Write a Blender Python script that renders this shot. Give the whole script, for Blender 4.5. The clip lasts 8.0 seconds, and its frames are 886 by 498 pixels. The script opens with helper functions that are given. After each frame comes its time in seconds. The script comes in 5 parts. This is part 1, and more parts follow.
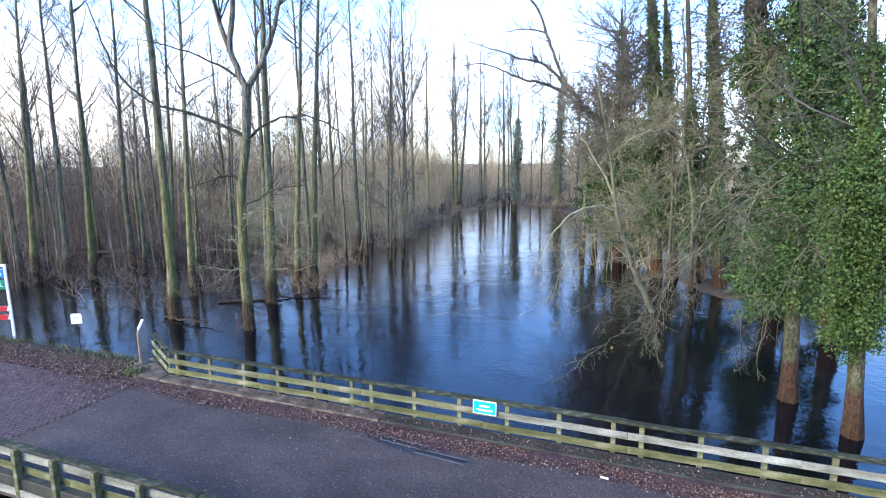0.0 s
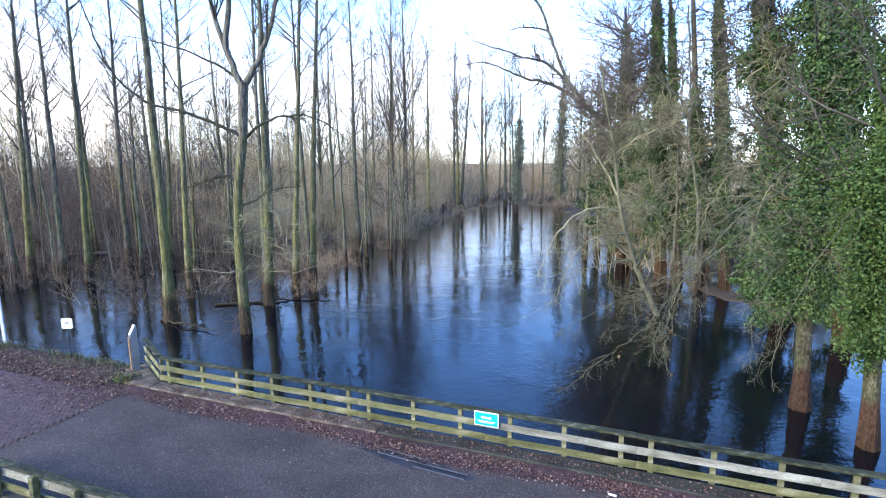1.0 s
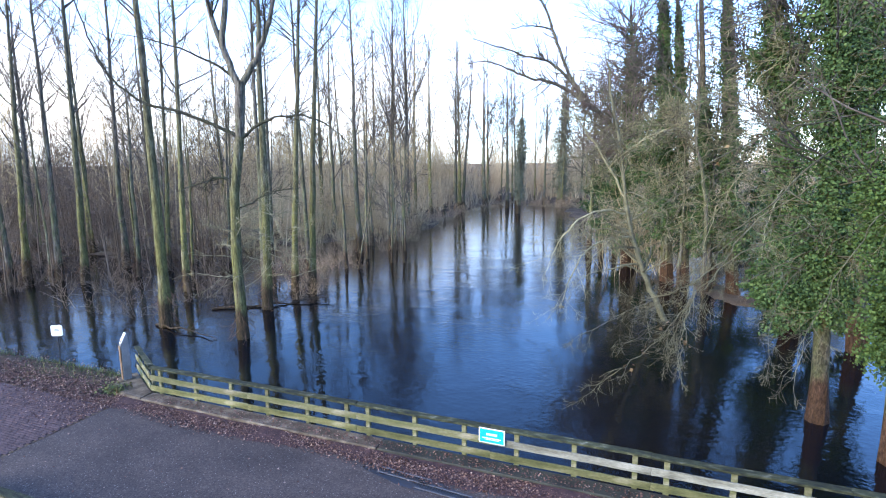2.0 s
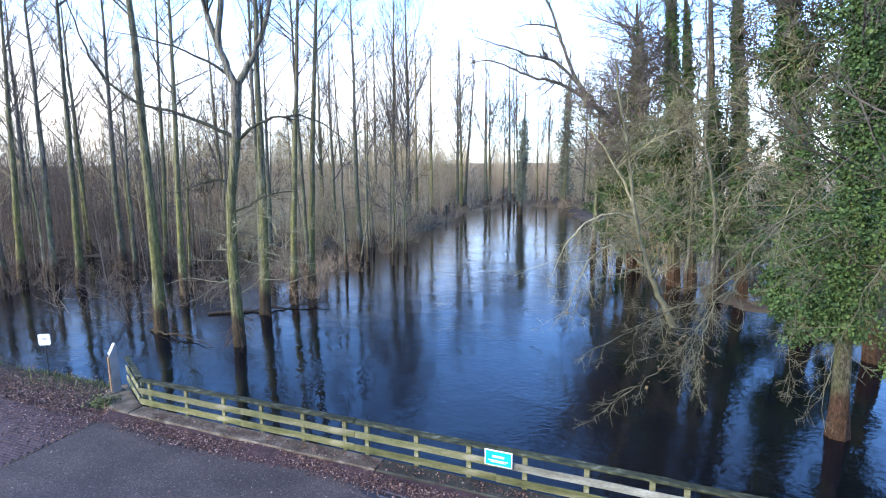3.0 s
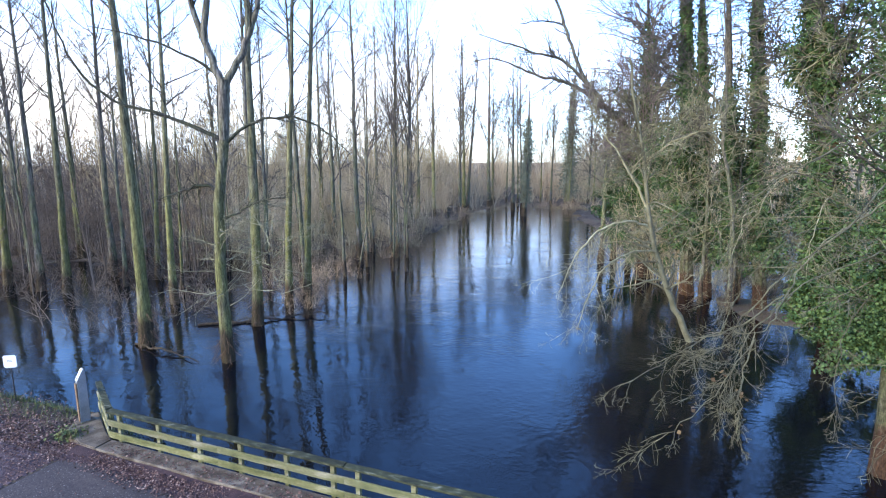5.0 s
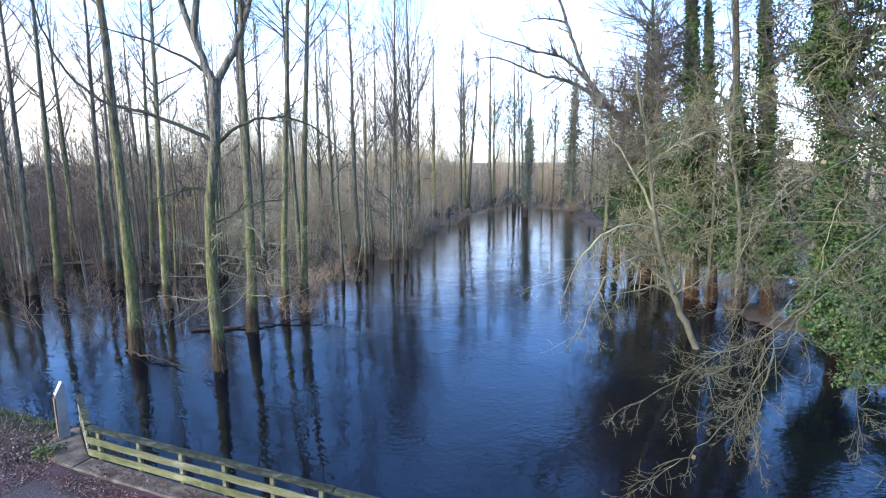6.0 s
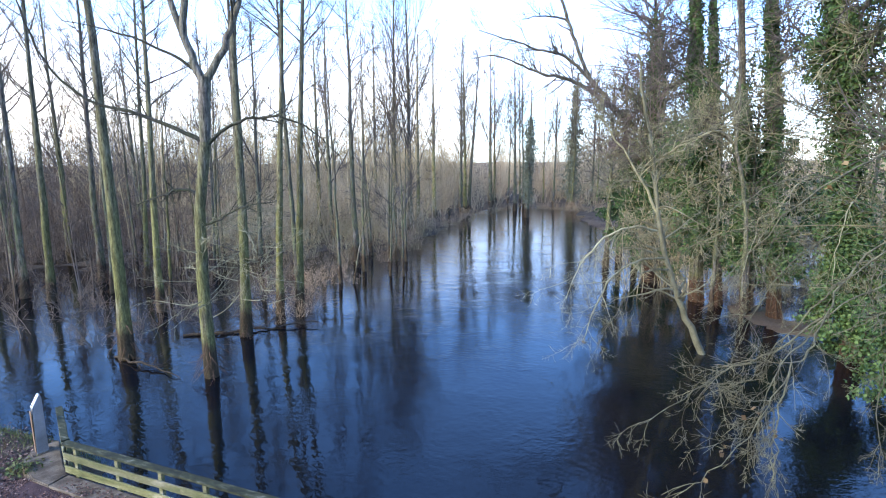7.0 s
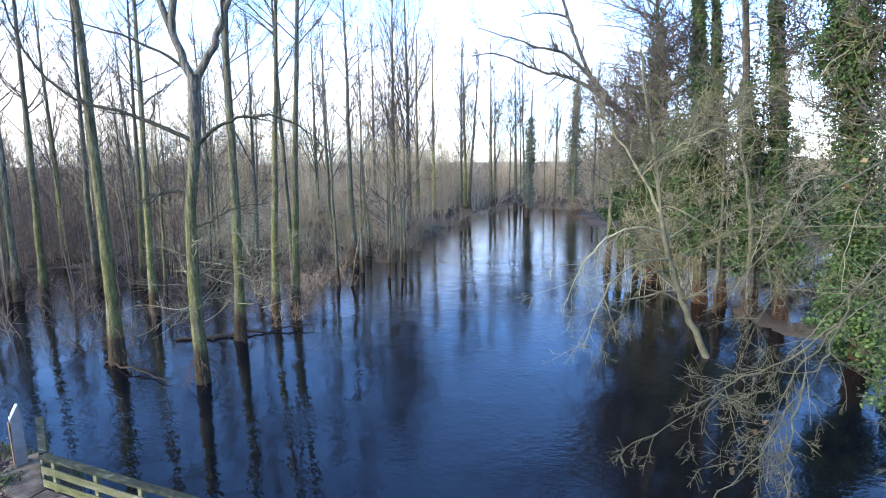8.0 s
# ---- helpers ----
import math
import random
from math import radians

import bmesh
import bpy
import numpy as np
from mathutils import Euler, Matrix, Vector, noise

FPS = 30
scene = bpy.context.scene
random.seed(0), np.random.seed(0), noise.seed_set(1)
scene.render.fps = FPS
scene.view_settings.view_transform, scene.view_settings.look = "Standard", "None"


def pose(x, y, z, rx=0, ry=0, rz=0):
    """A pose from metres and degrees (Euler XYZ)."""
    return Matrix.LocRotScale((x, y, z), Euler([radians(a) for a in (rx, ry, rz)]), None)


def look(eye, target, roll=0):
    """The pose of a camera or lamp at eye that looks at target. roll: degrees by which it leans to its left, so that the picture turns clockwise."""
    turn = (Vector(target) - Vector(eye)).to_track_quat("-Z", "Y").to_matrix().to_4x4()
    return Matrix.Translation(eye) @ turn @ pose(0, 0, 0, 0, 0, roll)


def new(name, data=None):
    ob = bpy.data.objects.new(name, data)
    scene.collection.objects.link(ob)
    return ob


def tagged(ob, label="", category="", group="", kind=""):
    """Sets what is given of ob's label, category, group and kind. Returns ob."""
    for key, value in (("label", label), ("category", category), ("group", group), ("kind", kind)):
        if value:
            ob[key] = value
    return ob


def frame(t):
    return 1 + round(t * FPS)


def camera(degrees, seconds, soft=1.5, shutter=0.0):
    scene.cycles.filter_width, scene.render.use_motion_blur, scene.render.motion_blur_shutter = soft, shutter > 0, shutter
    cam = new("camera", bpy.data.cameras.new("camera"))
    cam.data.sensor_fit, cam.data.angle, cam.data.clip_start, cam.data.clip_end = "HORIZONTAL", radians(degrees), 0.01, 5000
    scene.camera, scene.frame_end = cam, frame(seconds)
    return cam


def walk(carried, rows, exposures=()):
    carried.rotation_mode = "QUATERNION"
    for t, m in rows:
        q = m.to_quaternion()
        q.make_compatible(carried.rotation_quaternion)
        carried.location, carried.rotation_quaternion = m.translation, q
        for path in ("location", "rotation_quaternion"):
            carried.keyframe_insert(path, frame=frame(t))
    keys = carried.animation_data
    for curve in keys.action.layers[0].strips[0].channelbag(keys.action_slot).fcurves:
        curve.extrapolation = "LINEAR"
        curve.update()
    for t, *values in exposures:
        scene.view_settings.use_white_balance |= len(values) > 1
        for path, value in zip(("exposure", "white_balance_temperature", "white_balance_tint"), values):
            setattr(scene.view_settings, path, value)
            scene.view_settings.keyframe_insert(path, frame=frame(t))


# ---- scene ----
cam = camera(80.0, 8.0, soft=1.1)
PATH = [
    (0, (-0.249, 0.630, 8.051), (-0.9495, 2.4743, 7.7227), -0.504),
    (0.5, (-0.329, 0.929, 8.058), (-1.0316, 2.7724, 7.7292), -0.505),
    (1, (-0.452, 1.254, 8.084), (-1.1566, 3.0966, 7.7547), -0.495),
    (1.5, (-0.608, 1.603, 8.124), (-1.3147, 3.4447, 7.7942), -0.478),
    (3, (-1.165, 2.783, 8.294), (-1.8778, 4.6220, 7.9625), -0.405),
    (3.5, (-1.351, 3.210, 8.357), (-2.0658, 5.0481, 8.0249), -0.382),
    (4, (-1.527, 3.648, 8.418), (-2.2439, 5.4853, 8.0854), -0.364),
    (4.5, (-1.688, 4.092, 8.476), (-2.4069, 5.9284, 8.1429), -0.353),
    (6, (-2.049, 5.412, 8.603), (-2.7741, 7.2457, 8.2688), -0.391),
    (6.5, (-2.126, 5.826, 8.624), (-2.8532, 7.6588, 8.2895), -0.436),
    (7, (-2.183, 6.217, 8.633), (-2.9123, 8.0490, 8.2983), -0.500),
    (7.5, (-2.222, 6.575, 8.627), (-2.9535, 8.4061, 8.2922), -0.588),
    (8, (-2.249, 6.893, 8.608), (-2.9827, 8.7232, 8.2732), -0.700),
]
walk(cam, [(t, look(eye, target, roll)) for t, eye, target, roll in PATH], exposures=[(0.0, 1.27, 6500, 11), (8.0, 1.27, 6500, 11)])

# ---- sky and sun ----
SUN_AZIMUTH, SUN_HEIGHT = radians(-142), radians(24)   # clockwise from +y
world = bpy.data.worlds.new("winter_sky")
scene.world = world
world.use_nodes = True
nt = world.node_tree
nt.nodes.clear()
sky = nt.nodes.new("ShaderNodeTexSky")
sky.sky_type, sky.sun_disc = "NISHITA", False
sky.sun_elevation, sky.sun_rotation = SUN_HEIGHT, SUN_AZIMUTH
sky.air_density, sky.dust_density, sky.ozone_density = 1.0, 0.3, 3.0
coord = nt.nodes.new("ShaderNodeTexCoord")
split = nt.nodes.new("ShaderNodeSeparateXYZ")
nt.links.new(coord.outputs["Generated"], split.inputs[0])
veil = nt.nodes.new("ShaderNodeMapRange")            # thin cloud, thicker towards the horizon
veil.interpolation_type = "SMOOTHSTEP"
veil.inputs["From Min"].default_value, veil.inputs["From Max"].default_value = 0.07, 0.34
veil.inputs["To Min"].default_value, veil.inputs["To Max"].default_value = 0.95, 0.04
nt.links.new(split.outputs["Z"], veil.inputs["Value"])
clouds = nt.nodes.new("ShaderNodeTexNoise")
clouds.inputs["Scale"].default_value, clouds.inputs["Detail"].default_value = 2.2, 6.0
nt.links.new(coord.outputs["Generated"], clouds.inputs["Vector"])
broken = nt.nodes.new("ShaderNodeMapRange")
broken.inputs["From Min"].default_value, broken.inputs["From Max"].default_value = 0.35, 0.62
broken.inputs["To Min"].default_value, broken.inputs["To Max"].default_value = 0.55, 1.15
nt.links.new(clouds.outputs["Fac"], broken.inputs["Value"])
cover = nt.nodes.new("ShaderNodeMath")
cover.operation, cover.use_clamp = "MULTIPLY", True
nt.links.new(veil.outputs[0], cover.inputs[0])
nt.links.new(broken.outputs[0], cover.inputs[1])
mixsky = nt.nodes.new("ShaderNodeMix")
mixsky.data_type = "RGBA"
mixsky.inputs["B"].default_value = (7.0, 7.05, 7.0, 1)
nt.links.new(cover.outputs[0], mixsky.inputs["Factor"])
deep = nt.nodes.new("ShaderNodeMix")                 # clear winter blue overhead
deep.data_type, deep.blend_type = "RGBA", "MULTIPLY"
deep.inputs["Factor"].default_value = 1.0
deep.inputs["B"].default_value = (1.1, 1.75, 2.6, 1)
nt.links.new(sky.outputs[0], deep.inputs["A"])
nt.links.new(deep.outputs["Result"], mixsky.inputs["A"])
back = nt.nodes.new("ShaderNodeBackground")
back.inputs["Strength"].default_value = 0.15
out = nt.nodes.new("ShaderNodeOutputWorld")
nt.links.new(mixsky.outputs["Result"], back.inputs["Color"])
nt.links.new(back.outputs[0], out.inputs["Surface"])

sun = new("sun", bpy.data.lights.new("sun", "SUN"))
sun.data.energy, sun.data.angle, sun.data.color = 3.1, radians(30), (1.0, 0.88, 0.64)
sun.matrix_world = look((0, 0, 60), (-60 * math.sin(SUN_AZIMUTH) * math.cos(SUN_HEIGHT), -60 * math.cos(SUN_AZIMUTH) * math.cos(SUN_HEIGHT), 60 - 60 * math.sin(SUN_HEIGHT)))

# ---- materials ----


def material(name, rough=0.8, spec=0.3, metal=0.0):
    m = bpy.data.materials.new(name)
    m.use_nodes = True
    b = m.node_tree.nodes["Principled BSDF"]
    b.inputs["Roughness"].default_value = rough
    b.inputs["Specular IOR Level"].default_value = spec
    b.inputs["Metallic"].default_value = metal
    return m, m.node_tree, b


def noise_node(tree, scale, detail=4.0, stretch=None, rough=0.55):
    c = tree.nodes.new("ShaderNodeTexCoord")
    n = tree.nodes.new("ShaderNodeTexNoise")
    n.inputs["Scale"].default_value, n.inputs["Detail"].default_value, n.inputs["Roughness"].default_value = scale, detail, rough
    if stretch:
        mp = tree.nodes.new("ShaderNodeMapping")
        mp.inputs["Scale"].default_value = stretch
        tree.links.new(c.outputs["Object"], mp.inputs["Vector"])
        tree.links.new(mp.outputs[0], n.inputs["Vector"])
    else:
        tree.links.new(c.outputs["Object"], n.inputs["Vector"])
    return n.outputs["Fac"]


def ramp(tree, fac, stops):
    r = tree.nodes.new("ShaderNodeValToRGB")
    while len(r.color_ramp.elements) < len(stops):
        r.color_ramp.elements.new(0.5)
    for e, (p, c) in zip(r.color_ramp.elements, stops):
        e.position, e.color = p, (*c, 1)
    tree.links.new(fac, r.inputs["Fac"])
    return r.outputs["Color"]


def mix(tree, fac, a, b, mode="MIX"):
    x = tree.nodes.new("ShaderNodeMix")
    x.data_type, x.blend_type = "RGBA", mode
    for key, v in (("Factor", fac), ("A", a), ("B", b)):
        if isinstance(v, (int, float)):
            x.inputs[key].default_value = v
        elif isinstance(v, tuple):
            x.inputs[key].default_value = (*v, 1)
        else:
            tree.links.new(v, x.inputs[key])
    return x.outputs["Result"]


def bump(tree, b, height, strength=0.4, distance=0.02):
    n = tree.nodes.new("ShaderNodeBump")
    n.inputs["Strength"].default_value, n.inputs["Distance"].default_value = strength, distance
    tree.links.new(height, n.inputs["Height"])
    tree.links.new(n.outputs[0], b.inputs["Normal"])


def surface(name, stops, scale=6.0, fine=60.0, rough=0.8, spec=0.3, stretch=None, relief=0.4, depth=0.02, vary=0.0, island=0.0, metal=0.0, fine_amount=0.35):
    """Two scales of colour variation with relief; vary by object, island by loose piece."""
    m, t, b = material(name, rough, spec, metal)
    big, small = noise_node(t, scale, 5.0, stretch), noise_node(t, fine, 3.0, stretch)
    col = ramp(t, big, stops)
    grain = ramp(t, small, [(0.3, (0.55, 0.55, 0.55)), (0.7, (1.35, 1.35, 1.35))])
    col = mix(t, fine_amount * 2 if fine_amount < 0.5 else 1.0, col, grain, "MULTIPLY")
    if vary:
        o = t.nodes.new("ShaderNodeObjectInfo")
        col = mix(t, 1.0, col, ramp(t, o.outputs["Random"], [(0.0, (1 - vary,) * 3), (1.0, (1 + vary,) * 3)]), "MULTIPLY")
    if island:
        g = t.nodes.new("ShaderNodeNewGeometry")
        col = mix(t, 1.0, col, ramp(t, g.outputs["Random Per Island"], [(0.0, (1 - island,) * 3), (1.0, (1 + island,) * 3)]), "MULTIPLY")
    t.links.new(col, b.inputs["Base Color"])
    if relief:
        bump(t, b, small, relief, depth)
    return m


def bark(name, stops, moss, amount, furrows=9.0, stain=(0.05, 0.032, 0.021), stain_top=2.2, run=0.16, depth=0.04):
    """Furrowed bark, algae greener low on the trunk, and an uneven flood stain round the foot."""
    m, t, b = material(name, 0.9, 0.2)
    furrow = noise_node(t, furrows, 6.0, (1, 1, run), 0.65)
    patch = noise_node(t, 1.6, 5.0, (1, 1, 0.3), 0.65)
    height = t.nodes.new("ShaderNodeSeparateXYZ")
    c = t.nodes.new("ShaderNodeTexCoord")
    t.links.new(c.outputs["Object"], height.inputs[0])
    col = ramp(t, furrow, stops)
    low = t.nodes.new("ShaderNodeMapRange")
    for key, v in (("From Min", 5.0), ("From Max", 15.0), ("To Min", 1.0), ("To Max", 0.3)):
        low.inputs[key].default_value = v
    t.links.new(height.outputs["Z"], low.inputs["Value"])
    k = t.nodes.new("ShaderNodeMath")
    k.operation = "MULTIPLY"
    t.links.new(low.outputs[0], k.inputs[0])
    t.links.new(ramp(t, patch, [(0.5 - amount * 0.35, (0, 0, 0)), (0.62 - amount * 0.2, (0.9, 0.9, 0.9))]), k.inputs[1])
    col = mix(t, k.outputs[0], col, moss)
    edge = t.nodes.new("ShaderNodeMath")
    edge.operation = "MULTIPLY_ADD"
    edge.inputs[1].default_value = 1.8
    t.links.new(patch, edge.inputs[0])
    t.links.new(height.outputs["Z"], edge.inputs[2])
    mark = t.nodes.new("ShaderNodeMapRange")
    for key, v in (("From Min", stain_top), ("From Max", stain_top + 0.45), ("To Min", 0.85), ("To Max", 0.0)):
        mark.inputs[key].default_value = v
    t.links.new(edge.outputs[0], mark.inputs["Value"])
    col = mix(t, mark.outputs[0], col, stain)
    col = mix(t, 0.75, col, ramp(t, noise_node(t, 30.0, 4.0, (1, 1, 0.3)), [(0.3, (0.4, 0.4, 0.4)), (0.7, (1.5, 1.5, 1.5))]), "MULTIPLY")
    col = mix(t, 0.8, col, ramp(t, furrow, [(0.36, (0.35, 0.35, 0.35)), (0.64, (1.45, 1.45, 1.45))]), "MULTIPLY")
    o = t.nodes.new("ShaderNodeObjectInfo")
    col = mix(t, 1.0, col, ramp(t, o.outputs["Random"], [(0.0, (0.75, 0.75, 0.78)), (1.0, (1.2, 1.18, 1.1))]), "MULTIPLY")
    t.links.new(col, b.inputs["Base Color"])
    bump(t, b, furrow, 0.9, depth)
    return m


M = {}
M["bark_green"] = bark("mossy_bark", [(0.3, (0.075, 0.066, 0.05)), (0.7, (0.19, 0.175, 0.13))], (0.15, 0.147, 0.05), 0.64)
M["bark_grey"] = bark("grey_bark", [(0.3, (0.07, 0.062, 0.055)), (0.7, (0.17, 0.15, 0.13))], (0.11, 0.12, 0.06), 0.35)
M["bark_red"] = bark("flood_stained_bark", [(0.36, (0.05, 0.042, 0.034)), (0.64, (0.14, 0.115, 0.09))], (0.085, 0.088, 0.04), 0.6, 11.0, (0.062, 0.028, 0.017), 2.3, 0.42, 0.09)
M["limb_dark"] = bark("dark_algae_grown_limb", [(0.3, (0.028, 0.027, 0.024)), (0.7, (0.075, 0.072, 0.062))], (0.06, 0.066, 0.03), 0.4, 14.0)
M["twig"] = surface("bare_twig", [(0.3, (0.06, 0.052, 0.046)), (0.7, (0.125, 0.108, 0.092))], 1.5, 20, 0.85, 0.2, relief=0, island=0.3)
M["twig_brown"] = surface("brown_brush_twig", [(0.3, (0.27, 0.215, 0.125)), (0.7, (0.44, 0.36, 0.215))], 0.35, 20, 0.9, 0.15, relief=0, island=0.35)
M["twig_red"] = surface("red_brown_brush_twig", [(0.3, (0.28, 0.2, 0.13)), (0.7, (0.43, 0.32, 0.21))], 0.35, 20, 0.9, 0.15, relief=0, island=0.35)
M["twig_purple"] = surface("purple_brown_twig", [(0.3, (0.13, 0.1, 0.09)), (0.7, (0.24, 0.19, 0.17))], 0.5, 20, 0.9, 0.15, relief=0, island=0.3)
M["twig_dark"] = surface("dark_thicket_twig", [(0.3, (0.1, 0.076, 0.058)), (0.7, (0.19, 0.148, 0.11))], 0.35, 20, 0.9, 0.15, relief=0, island=0.35)
# far wood: sunlit haze is put into this paler twig colour
M["twig_hazed"] = surface("hazed_wood_twig", [(0.3, (0.33, 0.262, 0.17)), (0.7, (0.5, 0.41, 0.275))], 0.12, 20, 0.9, 0.15, relief=0, island=0.35)
M["lichen_twig"] = surface("lichen_grown_twig", [(0.3, (0.16, 0.145, 0.085)), (0.7, (0.32, 0.295, 0.18))], 3.0, 30, 0.85, 0.2, relief=0, island=0.25)
M["limb_lichen"] = surface("grey_lichened_limb", [(0.3, (0.062, 0.056, 0.036)), (0.5, (0.105, 0.096, 0.056)), (0.7, (0.17, 0.158, 0.09))], 3.0, 30, 0.85, 0.2, relief=0, island=0.3)
M["sapling"] = surface("olive_sapling_bark", [(0.3, (0.09, 0.085, 0.052)), (0.7, (0.175, 0.163, 0.105))], 2.0, 30, 0.85, 0.2, relief=0, island=0.25)
M["root"] = surface("brown_root_fibre", [(0.3, (0.075, 0.042, 0.026)), (0.7, (0.16, 0.1, 0.065))], 3.0, 30, 0.9, 0.15, relief=0, island=0.35)
M["deck_wood"] = surface("weathered_green_plank", [(0.3, (0.05, 0.05, 0.028)), (0.42, (0.1, 0.105, 0.045)), (0.55, (0.14, 0.135, 0.07)), (0.72, (0.25, 0.228, 0.16))], 3.2, 30, 0.8, 0.25, (0.35, 1.6, 1.6), 0.4, 0.01, vary=0.22)
M["moss_plank"] = surface("yellow_green_mossy_plank", [(0.3, (0.035, 0.035, 0.02)), (0.42, (0.085, 0.088, 0.034)), (0.56, (0.14, 0.135, 0.06)), (0.72, (0.25, 0.23, 0.14))], 3.2, 30, 0.85, 0.2, (0.35, 1.6, 1.6), 0.4, 0.01, vary=0.2)
M["rail_cap"] = surface("mossy_handrail_plank", [(0.35, (0.016, 0.018, 0.013)), (0.54, (0.04, 0.044, 0.022)), (0.63, (0.075, 0.076, 0.045)), (0.75, (0.2, 0.2, 0.15))], 7.0, 45, 0.85, 0.2, (0.5, 1.6, 1.6), 0.5, 0.015, vary=0.18)
M["pale_wood"] = surface("bleached_plank", [(0.3, (0.06, 0.058, 0.042)), (0.42, (0.15, 0.145, 0.11)), (0.7, (0.32, 0.31, 0.255))], 3.0, 30, 0.8, 0.25, (0.35, 1.6, 1.6), 0.4, 0.01, vary=0.15)
M["concrete"] = surface("stained_concrete", [(0.3, (0.045, 0.034, 0.025)), (0.5, (0.105, 0.083, 0.06)), (0.72, (0.21, 0.175, 0.13))], 2.4, 40, 0.9, 0.2, relief=0.7, depth=0.02)
M["dark_beam"] = surface("wet_mossy_edge_beam", [(0.3, (0.018, 0.018, 0.014)), (0.7, (0.048, 0.047, 0.034))], 1.8, 40, 0.75, 0.3, relief=0.5, depth=0.01)
M["metal_grey"] = surface("brushed_grey_metal", [(0.3, (0.17, 0.18, 0.19)), (0.7, (0.25, 0.26, 0.275))], 3.0, 80, 0.45, 0.5, relief=0.05, depth=0.002, metal=0.3)
M["rust"] = surface("rusted_steel", [(0.3, (0.1, 0.06, 0.035)), (0.7, (0.24, 0.16, 0.1))], 6.0, 60, 0.85, 0.3)
M["white"] = surface("white_sign_paint", [(0.3, (0.7, 0.71, 0.72)), (0.7, (0.8, 0.8, 0.8))], 5.0, 60, 0.4, 0.5, relief=0)
M["red"] = surface("red_sign_paint", [(0.3, (0.5, 0.015, 0.02)), (0.7, (0.6, 0.025, 0.03))], 5.0, 60, 0.4, 0.5, relief=0)
M["blue"] = surface("blue_sign_paint", [(0.3, (0.015, 0.2, 0.55)), (0.7, (0.02, 0.24, 0.62))], 5.0, 60, 0.4, 0.5, relief=0)
M["cyan"] = surface("bright_cyan_sign_film", [(0.3, (0.003, 0.34, 0.52)), (0.7, (0.006, 0.38, 0.57))], 5.0, 60, 0.35, 0.5, relief=0)
M["green"] = surface("green_sign_paint", [(0.3, (0.0, 0.2, 0.115)), (0.7, (0.005, 0.24, 0.14))], 5.0, 60, 0.4, 0.5, relief=0)
M["dark_metal"] = surface("dark_iron", [(0.3, (0.02, 0.02, 0.022)), (0.7, (0.06, 0.058, 0.056))], 6.0, 60, 0.55, 0.4, metal=0.6)
M["brick"] = surface("purple_red_paver", [(0.3, (0.055, 0.034, 0.034)), (0.7, (0.095, 0.06, 0.06))], 1.1, 50, 0.8, 0.3, relief=0.3, depth=0.006, vary=0.22, island=0.22)
M["steel_edge"] = surface("dull_steel_edge", [(0.3, (0.05, 0.05, 0.055)), (0.7, (0.1, 0.1, 0.11))], 4.0, 60, 0.6, 0.4)
M["damp"] = surface("wet_asphalt", [(0.3, (0.012, 0.01, 0.01)), (0.7, (0.03, 0.024, 0.022))], 2.0, 40, 0.35, 0.5, relief=0.3, depth=0.004)
M["grass"] = surface("winter_grass_blade", [(0.3, (0.06, 0.085, 0.025)), (0.7, (0.13, 0.13, 0.05))], 0.7, 20, 0.8, 0.2, relief=0, island=0.45)

M["leaf_mould"] = surface("rotted_leaf_mould", [(0.3, (0.028, 0.015, 0.016)), (0.7, (0.078, 0.041, 0.038))], 4.0, 50, 0.85, 0.3, relief=0.8, depth=0.02)

# fallen leaves
m, t, b = material("fallen_leaf", 0.75, 0.3)
g = t.nodes.new("ShaderNodeNewGeometry")
t.links.new(ramp(t, g.outputs["Random Per Island"], [(0.0, (0.045, 0.023, 0.019)), (0.5, (0.1, 0.05, 0.038)), (0.82, (0.17, 0.092, 0.066)), (0.98, (0.32, 0.22, 0.17))]), b.inputs["Base Color"])
M["dead_leaf"] = m

# ivy leaves; the far-end set is greyed and paled, haze put into its colour
for name, dark, mid, light in (("ivy", (0.024, 0.05, 0.02), (0.055, 0.098, 0.034), (0.112, 0.165, 0.062)), ("ivy_bright", (0.032, 0.06, 0.017), (0.054, 0.093, 0.026), (0.088, 0.13, 0.038)),
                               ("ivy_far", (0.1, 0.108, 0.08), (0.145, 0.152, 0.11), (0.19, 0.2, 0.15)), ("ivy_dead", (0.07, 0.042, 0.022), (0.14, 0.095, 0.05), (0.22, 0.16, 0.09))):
    m, t, b = material(name + "_leaf", 0.65, 0.16)
    g = t.nodes.new("ShaderNodeNewGeometry")
    col = ramp(t, g.outputs["Random Per Island"], [(0.0, dark), (0.55, mid), (1.0, light)])
    col = mix(t, 0.7, col, ramp(t, noise_node(t, 0.8, 3.0), [(0.3, (0.55, 0.6, 0.55)), (0.7, (1.35, 1.3, 1.1))]), "MULTIPLY")
    t.links.new(col, b.inputs["Base Color"])
    M[name] = m

# asphalt
m, t, b = material("worn_asphalt", 0.85, 0.3)
stone = t.nodes.new("ShaderNodeTexVoronoi")
stone.inputs["Scale"].default_value = 22.0
c = t.nodes.new("ShaderNodeTexCoord")
t.links.new(c.outputs["Object"], stone.inputs["Vector"])
col = ramp(t, noise_node(t, 0.7, 8.0, (0.5, 1.0, 1.0), 0.65), [(0.3, (0.03, 0.0235, 0.022)), (0.7, (0.074, 0.057, 0.05))])
col = mix(t, 0.8, col, ramp(t, noise_node(t, 19.0, 5.0, None, 0.8), [(0.36, (0.35, 0.34, 0.36)), (0.64, (1.65, 1.62, 1.58))]), "MULTIPLY")
chips = ramp(t, stone.outputs["Color"], [(0.62, (0, 0, 0)), (0.8, (1, 1, 1))])
